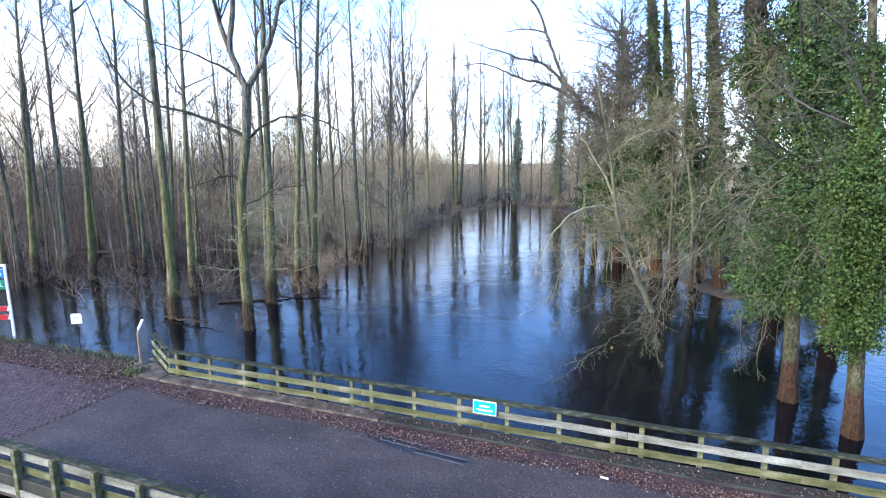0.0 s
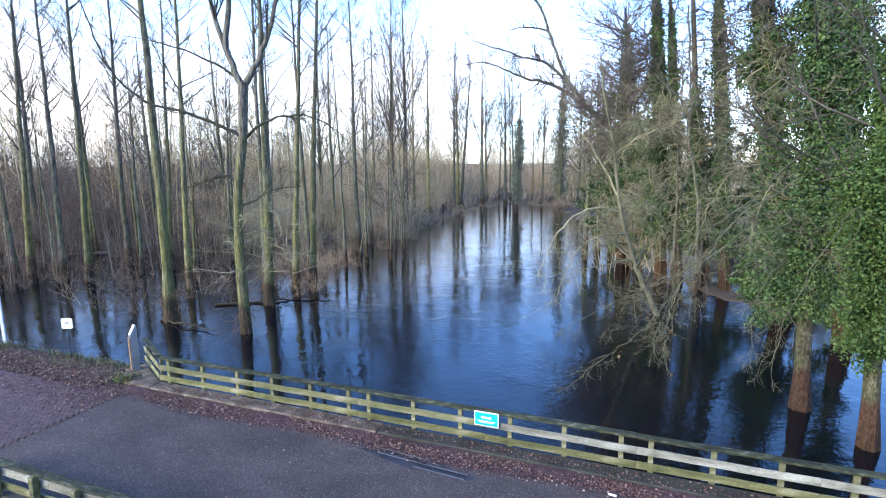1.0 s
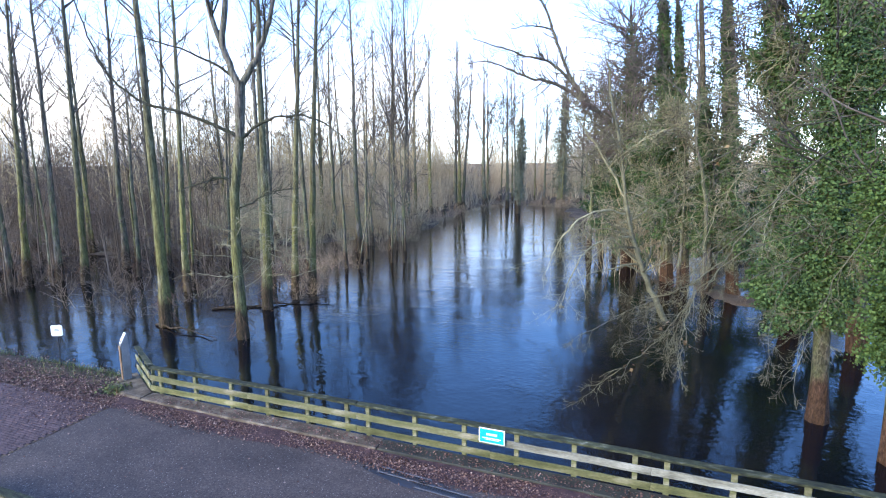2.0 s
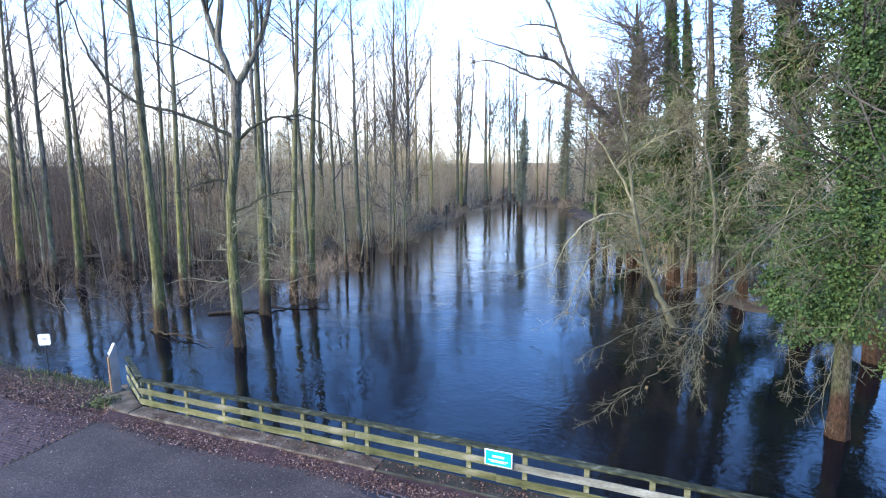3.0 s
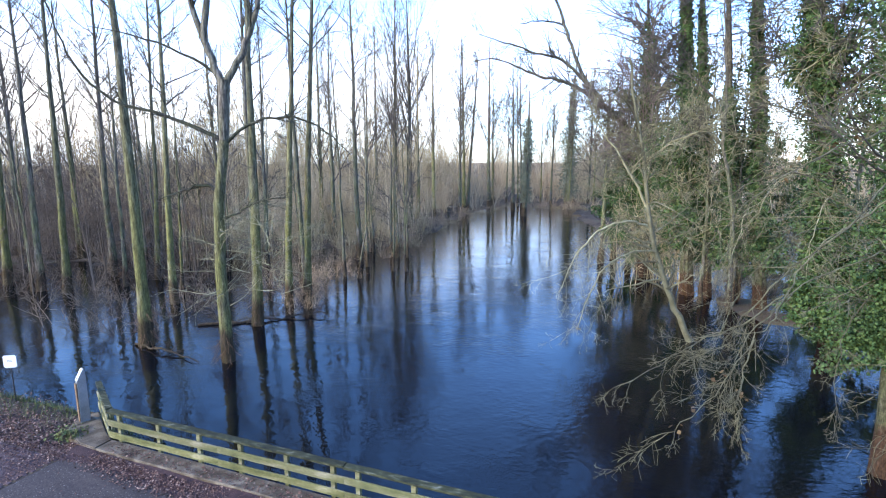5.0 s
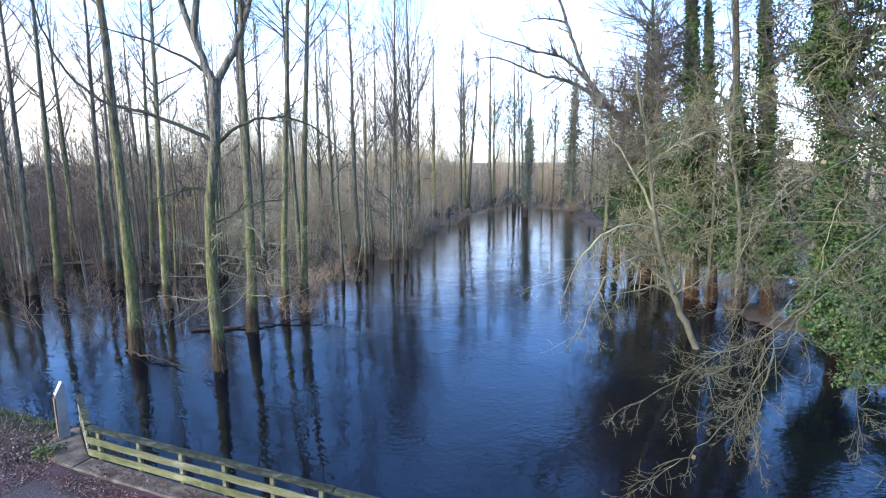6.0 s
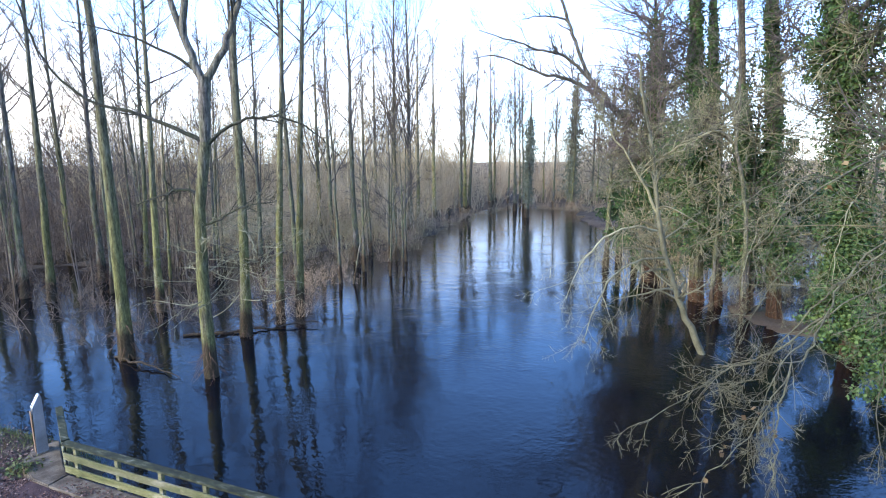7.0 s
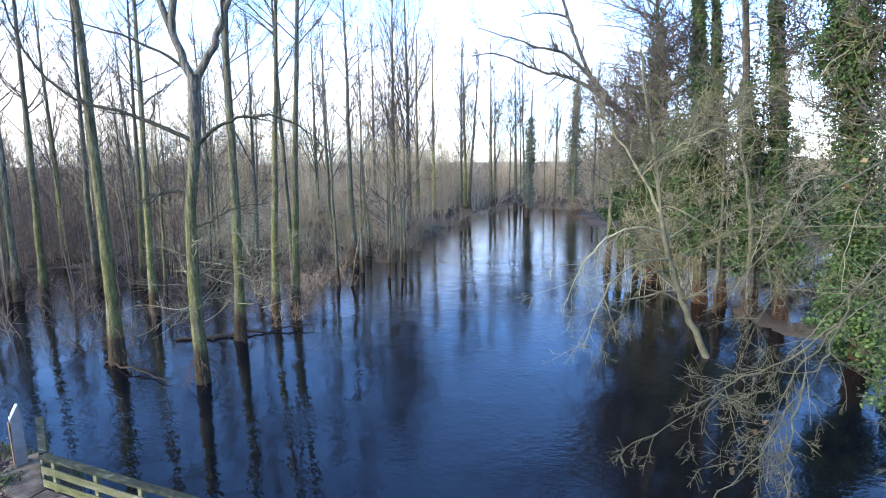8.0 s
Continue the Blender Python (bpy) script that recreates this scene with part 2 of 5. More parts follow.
col = mix(t, mix(t, 1.0, chips, ramp(t, stone.outputs["Distance"], [(0.1, (0.5, 0.5, 0.5)), (0.35, (0, 0, 0))]), "MULTIPLY"), col, (0.42, 0.4, 0.37))
t.links.new(col, b.inputs["Base Color"])
bump(t, b, noise_node(t, 60.0, 3.0), 0.5, 0.008)
M["asphalt"] = m

# forest floor and mud
m, t, b = material("leaf_covered_soil", 0.95, 0.15)
col = ramp(t, noise_node(t, 0.5, 6.0), [(0.3, (0.05, 0.036, 0.026)), (0.55, (0.1, 0.074, 0.05)), (0.75, (0.085, 0.085, 0.04))])
col = mix(t, 0.8, col, ramp(t, noise_node(t, 14.0, 5.0), [(0.3, (0.5, 0.5, 0.5)), (0.7, (1.5, 1.45, 1.4))]), "MULTIPLY")
t.links.new(col, b.inputs["Base Color"])
bump(t, b, noise_node(t, 9.0, 5.0), 0.8, 0.08)
M["soil"] = m

# flood water: dark, clear-surfaced, calm between the trunks, finely rippled in the stream
m, t, b = material("flood_water", 0.02, 0.6)
b.inputs["IOR"].default_value = 1.34
b.inputs["Base Color"].default_value = (0.0035, 0.0042, 0.006, 1)
wave = noise_node(t, 0.75, 2.0, (0.7, 1.0, 1.0))
chop = noise_node(t, 4.5, 2.5, (0.75, 1.0, 1.0), 0.6)
swirl = noise_node(t, 0.22, 5.0, None, 0.6)
h = t.nodes.new("ShaderNodeMath")
h.operation = "MULTIPLY_ADD"
h.inputs[1].default_value = 0.3
t.links.new(chop, h.inputs[0])
k = t.nodes.new("ShaderNodeMath")
k.operation = "MULTIPLY"
k.inputs[1].default_value = 0.35
t.links.new(wave, k.inputs[0])
t.links.new(k.outputs[0], h.inputs[2])
k = t.nodes.new("ShaderNodeMath")
k.operation = "MULTIPLY"
t.links.new(h.outputs[0], k.inputs[0])
t.links.new(ramp(t, swirl, [(0.36, (0.16, 0.16, 0.16)), (0.5, (0.5, 0.5, 0.5)), (0.62, (1, 1, 1))]), k.inputs[1])
bump(t, b, k.outputs[0], 0.45, 0.12)
M["water"] = m

# ---- mesh helpers ----


class Pieces:
    """Collects quads of many tubes and leaves, then becomes one mesh."""

    def __init__(self, thin=0.005):
        self.v, self.f, self.n, self.thin = [], [], 0, thin

    def add(self, v, f):
        self.v.append(np.asarray(v, dtype=np.float32))
        self.f.append(np.asarray(f, dtype=np.int32) + self.n)
        self.n += len(v)

    def arrays(self):
        if not self.v:
            return np.zeros((0, 3), np.float32), np.zeros((0, 4), np.int32)
        return np.concatenate(self.v), np.concatenate(self.f)

    def tube(self, pts, rad, sides=5):
        pts, rad = np.asarray(pts, dtype=float), np.asarray(rad, dtype=float)
        n = len(pts)
        tan = np.gradient(pts, axis=0)
        tan /= np.linalg.norm(tan, axis=1)[:, None] + 1e-9
        ref = np.array([1.0, 0.0, 0.0]) if abs(tan[0, 0]) < 0.8 else np.array([0.0, 1.0, 0.0])
        a = np.cross(tan, ref)
        a /= np.linalg.norm(a, axis=1)[:, None] + 1e-9
        b2 = np.cross(tan, a)
        ang = np.arange(sides) * (2 * math.pi / sides)
        ring = a[:, None, :] * np.cos(ang)[None, :, None] + b2[:, None, :] * np.sin(ang)[None, :, None]
        v = (pts[:, None, :] + ring * rad[:, None, None]).reshape(-1, 3)
        i = np.arange(n - 1)[:, None] * sides
        j = np.arange(sides)[None, :]
        k2 = (j + 1) % sides
        f = np.stack([i + j, i + k2, i + sides + k2, i + sides + j], axis=-1).reshape(-1, 4)
        self.add(v, f)

    def leaves(self, centres, size, rng, droop=0.3, outward=None):
        """Pointed leaves, one quad each, bent and turned by chance; outward: the way each one faces."""
        n = len(centres)
        if not n:
            return
        nrm = rng.normal(size=(n, 3)) * 0.7
        if outward is not None:
            nrm += outward
        nrm /= np.linalg.norm(nrm, axis=1)[:, None] + 1e-9
        d = rng.normal(size=(n, 3))
        d[:, 2] -= droop
        d -= nrm * (d * nrm).sum(1)[:, None]
        d /= np.linalg.norm(d, axis=1)[:, None] + 1e-9
        s = np.cross(nrm, d)
        ln = (size * rng.uniform(0.6, 1.35, n))[:, None]
        c2 = np.asarray(centres)
        w = ln * rng.uniform(0.35, 0.5, (n, 1))
        v = np.stack([c2 - d * ln * 0.5, c2 + s * w + nrm * ln * 0.06 - d * ln * 0.1, c2 + d * ln * 0.55, c2 - s * w + nrm * ln * 0.06 - d * ln * 0.1], axis=1).reshape(-1, 3)
        self.add(v, np.arange(4 * n).reshape(-1, 4))


def mesh_of(name, v, f, smooth=True):
    me = bpy.data.meshes.new(name)
    v, f = np.asarray(v, dtype=np.float32), np.asarray(f, dtype=np.int32)
    me.vertices.add(len(v))
    me.vertices.foreach_set("co", v.ravel())
    me.loops.add(f.size)
    me.loops.foreach_set("vertex_index", f.ravel())
    me.polygons.add(len(f))
    me.polygons.foreach_set("loop_start", np.arange(len(f), dtype=np.int32) * f.shape[1])
    me.polygons.foreach_set("use_smooth", np.full(len(f), smooth))
    me.update(calc_edges=True)
    return me


def piece_part(name, pieces, mat, parent=None, label="", origin=(0, 0, 0), smooth=True):
    v, f = pieces.arrays()
    ob = new(name, mesh_of(name, v - np.asarray(origin, dtype=np.float32), f, smooth))
    ob.data.materials.append(mat)
    ob.parent = parent
    if parent is None:
        ob.location = origin
    if label:
        tagged(ob, label)
    return ob


def part(name, bm, mat, parent=None, label=""):
    me = bpy.data.meshes.new(name)
    bm.to_mesh(me)
    bm.free()
    ob = new(name, me)
    me.materials.append(mat)
    ob.parent = parent
    if label:
        tagged(ob, label)
    return ob


def thing(name, at, label, category, group=""):
    ob = new(name)
    ob.location = at
    ob.empty_display_size = 0.3
    return tagged(ob, label, category, group)


def box(bm, size, at=(0, 0, 0), bevel=0.0, turn=None, seg=1):
    """A box of that size centred at a place, with rounded edges."""
    r = bmesh.ops.create_cube(bm, size=1.0)
    vs = r["verts"]
    bmesh.ops.scale(bm, vec=size, verts=vs)
    if bevel:
        es = list({e for v in vs for e in v.link_edges})
        out2 = bmesh.ops.bevel(bm, geom=es, offset=bevel, segments=seg, affect="EDGES", profile=0.5)
        vs = list({v for f in out2["faces"] for v in f.verts} | {v for v in vs if v.is_valid})
    m2 = Matrix.Translation(at) @ (turn or Matrix.Identity(4))
    bmesh.ops.transform(bm, matrix=m2, verts=vs)
    return vs


def box_part(name, size, at, mat, parent=None, bevel=0.01, turn=None, label="", wobble=0.0, rng=None):
    bm = bmesh.new()
    box(bm, size, (0, 0, 0), bevel, turn)
    if wobble:
        for v in bm.verts:
            v.co += Vector((rng.uniform(-1, 1), rng.uniform(-1, 1), rng.uniform(-1, 1))) * wobble
    ob = part(name, bm, mat, parent, label)
    ob.location = at
    return ob


# ---- ground, water, road ----
WATER = -1.5


def smooth(a, b2, x):
    k3 = np.clip((x - a) / (b2 - a), 0, 1)
    return k3 * k3 * (3 - 2 * k3)


def ground_height(x, y):
    """Pond bed, road bank, and the low wooded land round the flood."""
    wob = 0.22 * np.sin(x * 0.21 + 1.3) * np.cos(y * 0.17) + 0.16 * np.sin(x * 0.53 + y * 0.41) + 0.1 * np.sin(x * 1.1 - y * 0.9)
    bed = -2.6 + 0.1 * wob
    # flooded wood beyond the open water
    shore = smooth(52, 66, np.hypot(x + 2, y - 2)) * smooth(-24, -31, x + 0.09 * (y - 58))
    far = smooth(108, 120, y + 0.25 * x + 4)
    east = smooth(0.0, 2.5, x - 3.0 + 0.31 * (y - 38)) * smooth(37.5, 41.5, y)
    east = east * np.where(y < 70, 0.83, 1.0)
    # the stream's own bank is dry; deeper into the wood only hummocks rise from the flood
    way = np.degrees(np.arctan2(-(x + 1.35), y - 3.2))
    wet = smooth(33, 39, way) * smooth(95, 70, np.hypot(x, y))
    land = np.maximum(np.maximum(shore, far), east)
    z = bed + land * (1.26 - 0.3 * wet + (0.7 + 0.5 * wet) * wob) + far * 0.45
    z += smooth(140, 320, np.hypot(x, y)) * 0.4
    # road bank, cut by the stream under the bridge
    road = smooth(18.4, 15.6, y)
    open_w = smooth(-17.6, -18.6, x) + smooth(11.5, 12.5, x)
    bank = road * np.clip(open_w, 0, 1)
    south = smooth(-30, -45, y)
    return np.maximum(z, -2.6 + np.maximum(bank, south) * 2.53 + 0.04 * wob * bank)


def axis(lo, hi, step, reach):
    near = np.arange(lo, hi + step / 2, step)
    grow = np.cumsum(step * 1.22 ** np.arange(1, 40))
    grow = grow[grow < reach]
    return np.concatenate([(lo - grow)[::-1], near, hi + grow])


gx, gy = axis(-64, 26, 1.0, 1500), axis(4, 70, 0.75, 1500)
GX, GY = np.meshgrid(gx, gy)
verts = np.stack([GX, GY, ground_height(GX, GY)], axis=-1).reshape(-1, 3)
nx = len(gx)
ii = (np.arange(len(gy) - 1)[:, None] * nx + np.arange(nx - 1)[None, :]).ravel()
ground = new("ground", mesh_of("ground", verts, np.stack([ii, ii + 1, ii + nx + 1, ii + nx], axis=-1)))
ground.data.materials.append(M["soil"])
tagged(ground, "brown leaf-covered soil under the flooded wood", "ground", kind="structure")

wx, wy = np.linspace(-150, 90, 41), np.linspace(-45, 150, 41)
WX, WY = np.meshgrid(wx, wy)
ii = (np.arange(40)[:, None] * 41 + np.arange(40)[None, :]).ravel()
water = new("water", mesh_of("water", np.stack([WX, WY, np.full_like(WX, WATER)], axis=-1).reshape(-1, 3), np.stack([ii, ii + 1, ii + 42, ii + 41], axis=-1)))
water.data.materials.append(M["water"])
tagged(water, "dark blue rippled flood water reflecting sky and trunks", "water", kind="structure")

# ---- trees: how they grow ----


def line(rng, p, d, length, n, wob, trop):
    """A wandering line from p along d; trop bends it up (or down)."""
    pts = [np.asarray(p, dtype=float)]
    d = np.asarray(d, dtype=float)
    d = d / np.linalg.norm(d)
    for _ in range(n):
        d = d + rng.normal(size=3) * wob
        d[2] += trop
        d = d / np.linalg.norm(d)
        pts.append(pts[-1] + d * (length / n))
    return np.array(pts)


def side_way(rng, d, angle):
    """A direction that leaves d at an angle (degrees), to a chance side."""
    d = np.asarray(d, dtype=float) / np.linalg.norm(d)
    o = rng.normal(size=3)
    o -= d * (o @ d)
    o /= np.linalg.norm(o)
    a = radians(angle)
    return d * math.cos(a) + o * math.sin(a)


def grow(acc, rng, p, d, length, r, level, plan, tips=None):
    """A branch with its side branches. plan[level]: segments, wobble, tropism, sides, children, angle, child length, start."""
    n, wob, trop, sides, kids, angle, ratio, first = plan[level]
    pts = line(rng, p, d, length, n, wob, trop)
    rad = np.linspace(r, max(r * 0.3, acc.thin * 0.8), len(pts))
    acc.tube(pts, rad, sides)
    if tips is not None:
        tips.append(pts[-1])
    if level + 1 >= len(plan):
        return pts
    count = max(1, int(kids * rng.uniform(0.7, 1.3)))
    for _ in range(count):
        f = rng.uniform(first, 1.0)
        k2 = min(int(f * n), n - 1)
        q = pts[k2] + (pts[k2 + 1] - pts[k2]) * (f * n - k2)
        way = side_way(rng, pts[k2 + 1] - pts[k2], angle * rng.uniform(0.6, 1.3))
        grow(acc, rng, q, way, length * ratio * rng.uniform(0.55, 1.2) * (1.15 - 0.6 * f), max(rad[k2] * 0.5, acc.thin), level + 1, plan, tips)
    return pts


def along(pts, f):
    x = f * (len(pts) - 1)
    k2 = min(int(x), len(pts) - 2)
    return pts[k2] + (pts[k2 + 1] - pts[k2]) * (x - k2)


def trunk_line(rng, x, y, lean, height, wander=0.06):
    """Points up a trunk from below the water; lean: metres of shift at 20 m up."""
    z = np.linspace(WATER - 0.8, height, 15)
    up = (z - WATER) / 20.0
    px = x + lean[0] * up + np.cumsum(rng.normal(0, wander, 15)) * 0.6
    py = y + lean[1] * up + np.cumsum(rng.normal(0, wander, 15)) * 0.6
    px, py = px - px[1] + x, py - py[1] + y
    return np.stack([px, py, z], axis=-1)


TWIGGY = [(5, 0.12, 0.05, 4, 6, 42, 0.5, 0.2), (4, 0.16, 0.04, 3, 5, 42, 0.45, 0.15), (2, 0.18, 0.03, 3, 0, 40, 0.4, 0.2)]
CROWN = [(6, 0.08, 0.07, 5, 6, 36, 0.5, 0.15), (4, 0.12, 0.06, 3, 6, 38, 0.5, 0.1), (2, 0.16, 0.05, 3, 0, 36, 0.5, 0.2)]


def tall_tree(x, y, lean, r, height, seed, bark_name="bark_green", first=0.5, branches=23, reach=5.2, low=8, label="tall bare tree with a mossy green trunk in the flood", group="trees in the flooded wood", root=1.2, steep=(0.5, 1.3), roots=26):
    """A straight, bare flood-wood tree: trunk, ascending crown branches, a few low twigs."""
    rng = np.random.default_rng(seed)
    base = (x, y, WATER)
    ob = thing("tree", base, label, "tree", group)
    pts = trunk_line(rng, x, y, lean, height)
    up = np.linspace(0, 1, len(pts))
    rad = r * (1.0 - 0.86 * up ** 1.15)
    rad[0], rad[1] = r * root * 1.15, r * root
    rad *= rng.uniform(0.96, 1.04, len(rad))
    stem = Pieces()
    stem.tube(pts, rad, 12)
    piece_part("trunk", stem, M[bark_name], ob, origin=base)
    crown = Pieces(0.0075 + 0.00015 * max(0.0, y - 20))
    for _ in range(branches):
        f = rng.uniform(first, 0.98)
        p = along(pts, f)
        a = rng.uniform(0, 2 * math.pi)
        d = np.array([math.cos(a), math.sin(a), rng.uniform(*steep)])
        grow(crown, rng, p, d, reach * (1.25 - f) * rng.uniform(0.8, 1.6), r * 0.28 * (1.15 - f) + 0.012, 0, CROWN)
    for _ in range(low):
        p = along(pts, rng.uniform(0.12, first))
        a = rng.uniform(0, 2 * math.pi)
        grow(crown, rng, p, np.array([math.cos(a), math.sin(a), rng.uniform(-0.1, 0.7)]), rng.uniform(0.7, 2.2), 0.018, 1, CROWN)
    piece_part("crown", crown, M["twig"], ob, origin=base)
    if roots:
        tuft = Pieces()
        for _ in range(roots):
            a = rng.uniform(0, 2 * math.pi)
            p = np.array([pts[1][0] + r * 1.05 * math.cos(a), pts[1][1] + r * 1.05 * math.sin(a), WATER + rng.uniform(0.2, 2.1)])
            grow(tuft, rng, p, np.array([math.cos(a), math.sin(a), -1.2]), rng.uniform(0.4, 1.0), 0.02, 1, TWIGGY)
        piece_part("root_tuft", tuft, M["root"], ob, "brown fibrous flood roots", base)["kind"] = "stuff"
    return ob, pts, rng


def limb_through(acc, rng, pts, r0, r1, plan, kids, sides=7, child=1.5, level=0, droop=0.0, first=0.2):
    """A limb through given places, rounded, with twigs along it."""
    pts = np.asarray(pts, dtype=float)
    s = np.linspace(0, len(pts) - 1, 4 * (len(pts) - 1) + 1)
    curve = np.stack([np.interp(s, np.arange(len(pts)), pts[:, k2]) for k2 in range(3)], axis=-1)
    for _ in range(2):
        curve[1:-1] = (curve[:-2] + 2 * curve[1:-1] + curve[2:]) / 4
    curve[1:-1] += rng.normal(0, 0.035, (len(curve) - 2, 3))
    rad = np.linspace(r0, r1, len(curve))
    acc.tube(curve, rad, sides)
    for _ in range(kids):
        f = rng.uniform(first, 1.0)
        k2 = min(int(f * (len(curve) - 1)), len(curve) - 2)
        way = side_way(rng, curve[k2 + 1] - curve[k2], rng.uniform(25, 70))
        way[2] -= droop
        grow(acc, rng, along(curve, f), way, child * rng.uniform(0.5, 1.3), max(rad[k2] * 0.45, 0.008), level, plan)
    return curve


# ---- the flooded wood on the stream's far side ----
big, pts, rng = tall_tree(-27.35, 24.6, (0.15, 0.05), 0.32, 27, 11, first=0.62, branches=20, label="thick tall bare tree with a mossy green trunk in floodwater")
tall_tree(-41.5, 37.5, (1.0, 0.4), 0.208, 27, 12)
tall_tree(-33.1, 31.6, (0.4, 0.15), 0.248, 26, 13, label="tall bare tree with a patchy mossy trunk in flood water")
tall_tree(-46.3, 37.0, (0.5, 0.2), 0.280, 27, 14, "bark_grey", label="tall bare tree with a dark grey trunk in flood water", low=8)
tall_tree(-41.3, 34.2, (0.4, 0.2), 0.192, 17, 15, "bark_grey", label="slender bare tree with a dark trunk in flood water")
tall_tree(-43.1, 30.8, (0.7, 0.3), 0.272, 26, 16, label="tall slim bare tree with an olive trunk in flood water")
tall_tree(-46.2, 30.8, (0.6, 0.2), 0.264, 25, 17, "bark_grey", label="tall bare tree with a dark grey trunk in flood water")
tall_tree(-51.2, 31.3, (1.0, 0.4), 0.288, 26, 18, label="tall bare tree with a mossy trunk in flood water")
tall_tree(-48.5, 28.5, (-0.8, -0.3), 0.240, 24, 19, "bark_grey", label="forked bare tree with a dark trunk in flood water")
tall_tree(-24.0, 29.7, (0.6, 0.2), 0.296, 27, 20, first=0.66, branches=18)
tall_tree(-26.6, 32.6, (0.2, 0.1), 0.216, 25, 21, "bark_grey")
tall_tree(-24.8, 33.8, (1.35, 0.5), 0.240, 27, 22, first=0.62)
tall_tree(-24.2, 35.1, (1.25, 0.5), 0.256, 27, 23, first=0.6)
tall_tree(-26.2, 37.6, (-0.3, -0.1), 0.192, 25, 24, "bark_grey")
tall_tree(-29.6, 51.6, (-0.15, -0.05), 0.288, 27, 25, "bark_grey", first=0.42, branches=30, reach=5.5)
tall_tree(-35.2, 71.2, (0.2, 0.1), 0.35, 30, 26, first=0.33, branches=26, reach=11.0, steep=(1.6, 3.4), label="bare tree with a fan of long rising branches beside water")
tall_tree(-33.3, 72.1, (0.1, 0.1), 0.35, 31, 27, "bark_grey", first=0.33, branches=28, reach=12.0, steep=(1.6, 3.4), label="bare tree with a fan of long rising branches beside water")
for k, (x, y, r, hgt, name) in enumerate(((-37.5, 91.0, 0.34, 29, "bark_green"), (-34.9, 97.4, 0.32, 30, "bark_grey"), (-36.5, 82.0, 0.3, 27, "bark_green"), (-33.7, 112.4, 0.42, 31, "bark_grey"), (-34.8, 99.5, 0.34, 29, "bark_green"),
                                          (-27.4, 108.0, 0.34, 28, "bark_grey"), (-33.5, 114.8, 0.3, 27, "bark_green"), (-40.0, 75.0, 0.3, 26, "bark_grey"), (-44.0, 66.0, 0.32, 25, "bark_green"), (-38.0, 60.0, 0.28, 24, "bark_grey"),
                                          (-52.0, 56.0, 0.32, 25, "bark_green"), (-60.0, 52.0, 0.3, 24, "bark_grey"), (-58.0, 42.0, 0.3, 25, "bark_green"), (-64.0, 40.0, 0.34, 25, "bark_grey"), (-36.0, 45.0, 0.22, 21, "bark_grey"))):
    tall_tree(x, y, (0.3 * math.sin(k), 0.2 * math.cos(k)), r, hgt, 40 + k, name, first=0.3, branches=16, reach=8.0, steep=(1.0, 3.0), roots=0, label="tall bare tree with rising branches deep in the flooded wood")

tall_tree(-34.8, 101.6, (1.6, 0.2), 0.34, 27, 58, "bark_grey", first=0.45, branches=16, reach=7.0, steep=(1.4, 3.0), roots=0, label="bare tree leaning over the bank at the stream's end")


def open_sky(x, y):
    """The gap in the far wood, straight up the stream, that lets the sky down to the water."""
    return y > 85 and 16.6 < math.degrees(math.atan2(-(x + 1.35), y - 3.2)) < 18.6


for k in range(12):
    x, y = -41 + 2.9 * k + 0.8 * math.sin(5 * k), 117 + 5 * math.sin(2.3 * k) - 0.1 * k
    if open_sky(x, y):
        continue
    tall_tree(x, y, (0.5 * math.sin(k), 0), 0.2 + 0.05 * math.sin(3 * k), 26 + 4 * math.sin(1.7 * k), 160 + k, ("bark_green", "bark_grey")[k % 2], first=0.3, branches=15, reach=8.0, steep=(1.4, 3.4), roots=0, low=2, label="slender bare tree on the bank at the stream's end")

# thin dark poles crowding the wood between the large trunks
pole_rng = np.random.default_rng(300)
for k in range(26):
    way, d = radians(pole_rng.uniform(25, 63)), pole_rng.uniform(47, 68)
    x, y = -1.35 - d * math.sin(way), 3.2 + d * math.cos(way)
    tall_tree(x, y, (pole_rng.normal(0, 1.0), pole_rng.normal(0, 0.4)), pole_rng.uniform(0.08, 0.14), pole_rng.uniform(12, 20), 310 + k, ("bark_grey", "bark_grey", "bark_green")[k % 3], first=0.35, branches=10, reach=4.5, low=3, steep=(0.5, 1.6), roots=4,
              label="thin crooked bare pole tree deep in the flood", root=1.35)

# the forked tree with two long low limbs
rng = np.random.default_rng(60)
base = (-21.3, 24.3, WATER)
fork = thing("tree", base, "forked bare tree with long low limbs and pale lichened shoots", "tree", "trees in the flooded wood")
stem = Pieces()
low = np.array([(-21.3, 24.3, -2.3), (-21.4, 24.35, -0.5), (-21.55, 24.45, 3), (-21.5, 24.6, 6.5), (-21.0, 24.75, 9.5), (-20.8, 24.8, 12.3)])
stem.tube(low[:5], [0.37, 0.32, 0.27, 0.24, 0.24], 12)
piece_part("trunk", stem, M["bark_green"], fork, origin=base)
stem = Pieces()
stem.tube(low[4:], [0.235, 0.28], 12)
left = limb_through(stem, rng, [(-20.8, 24.8, 12.0), (-21.5, 24.6, 13.6), (-22.1, 24.5, 15.6), (-22.6, 24.4, 18.0), (-23.0, 24.3, 24.0)], 0.2, 0.05, CROWN, 0, 10)
right = limb_through(stem, rng, [(-20.8, 24.8, 12.0), (-20.0, 25.2, 13.5), (-19.2, 25.5, 15.2), (-18.7, 25.7, 18.0), (-18.2, 26, 24)], 0.18, 0.05, CROWN, 0, 10)
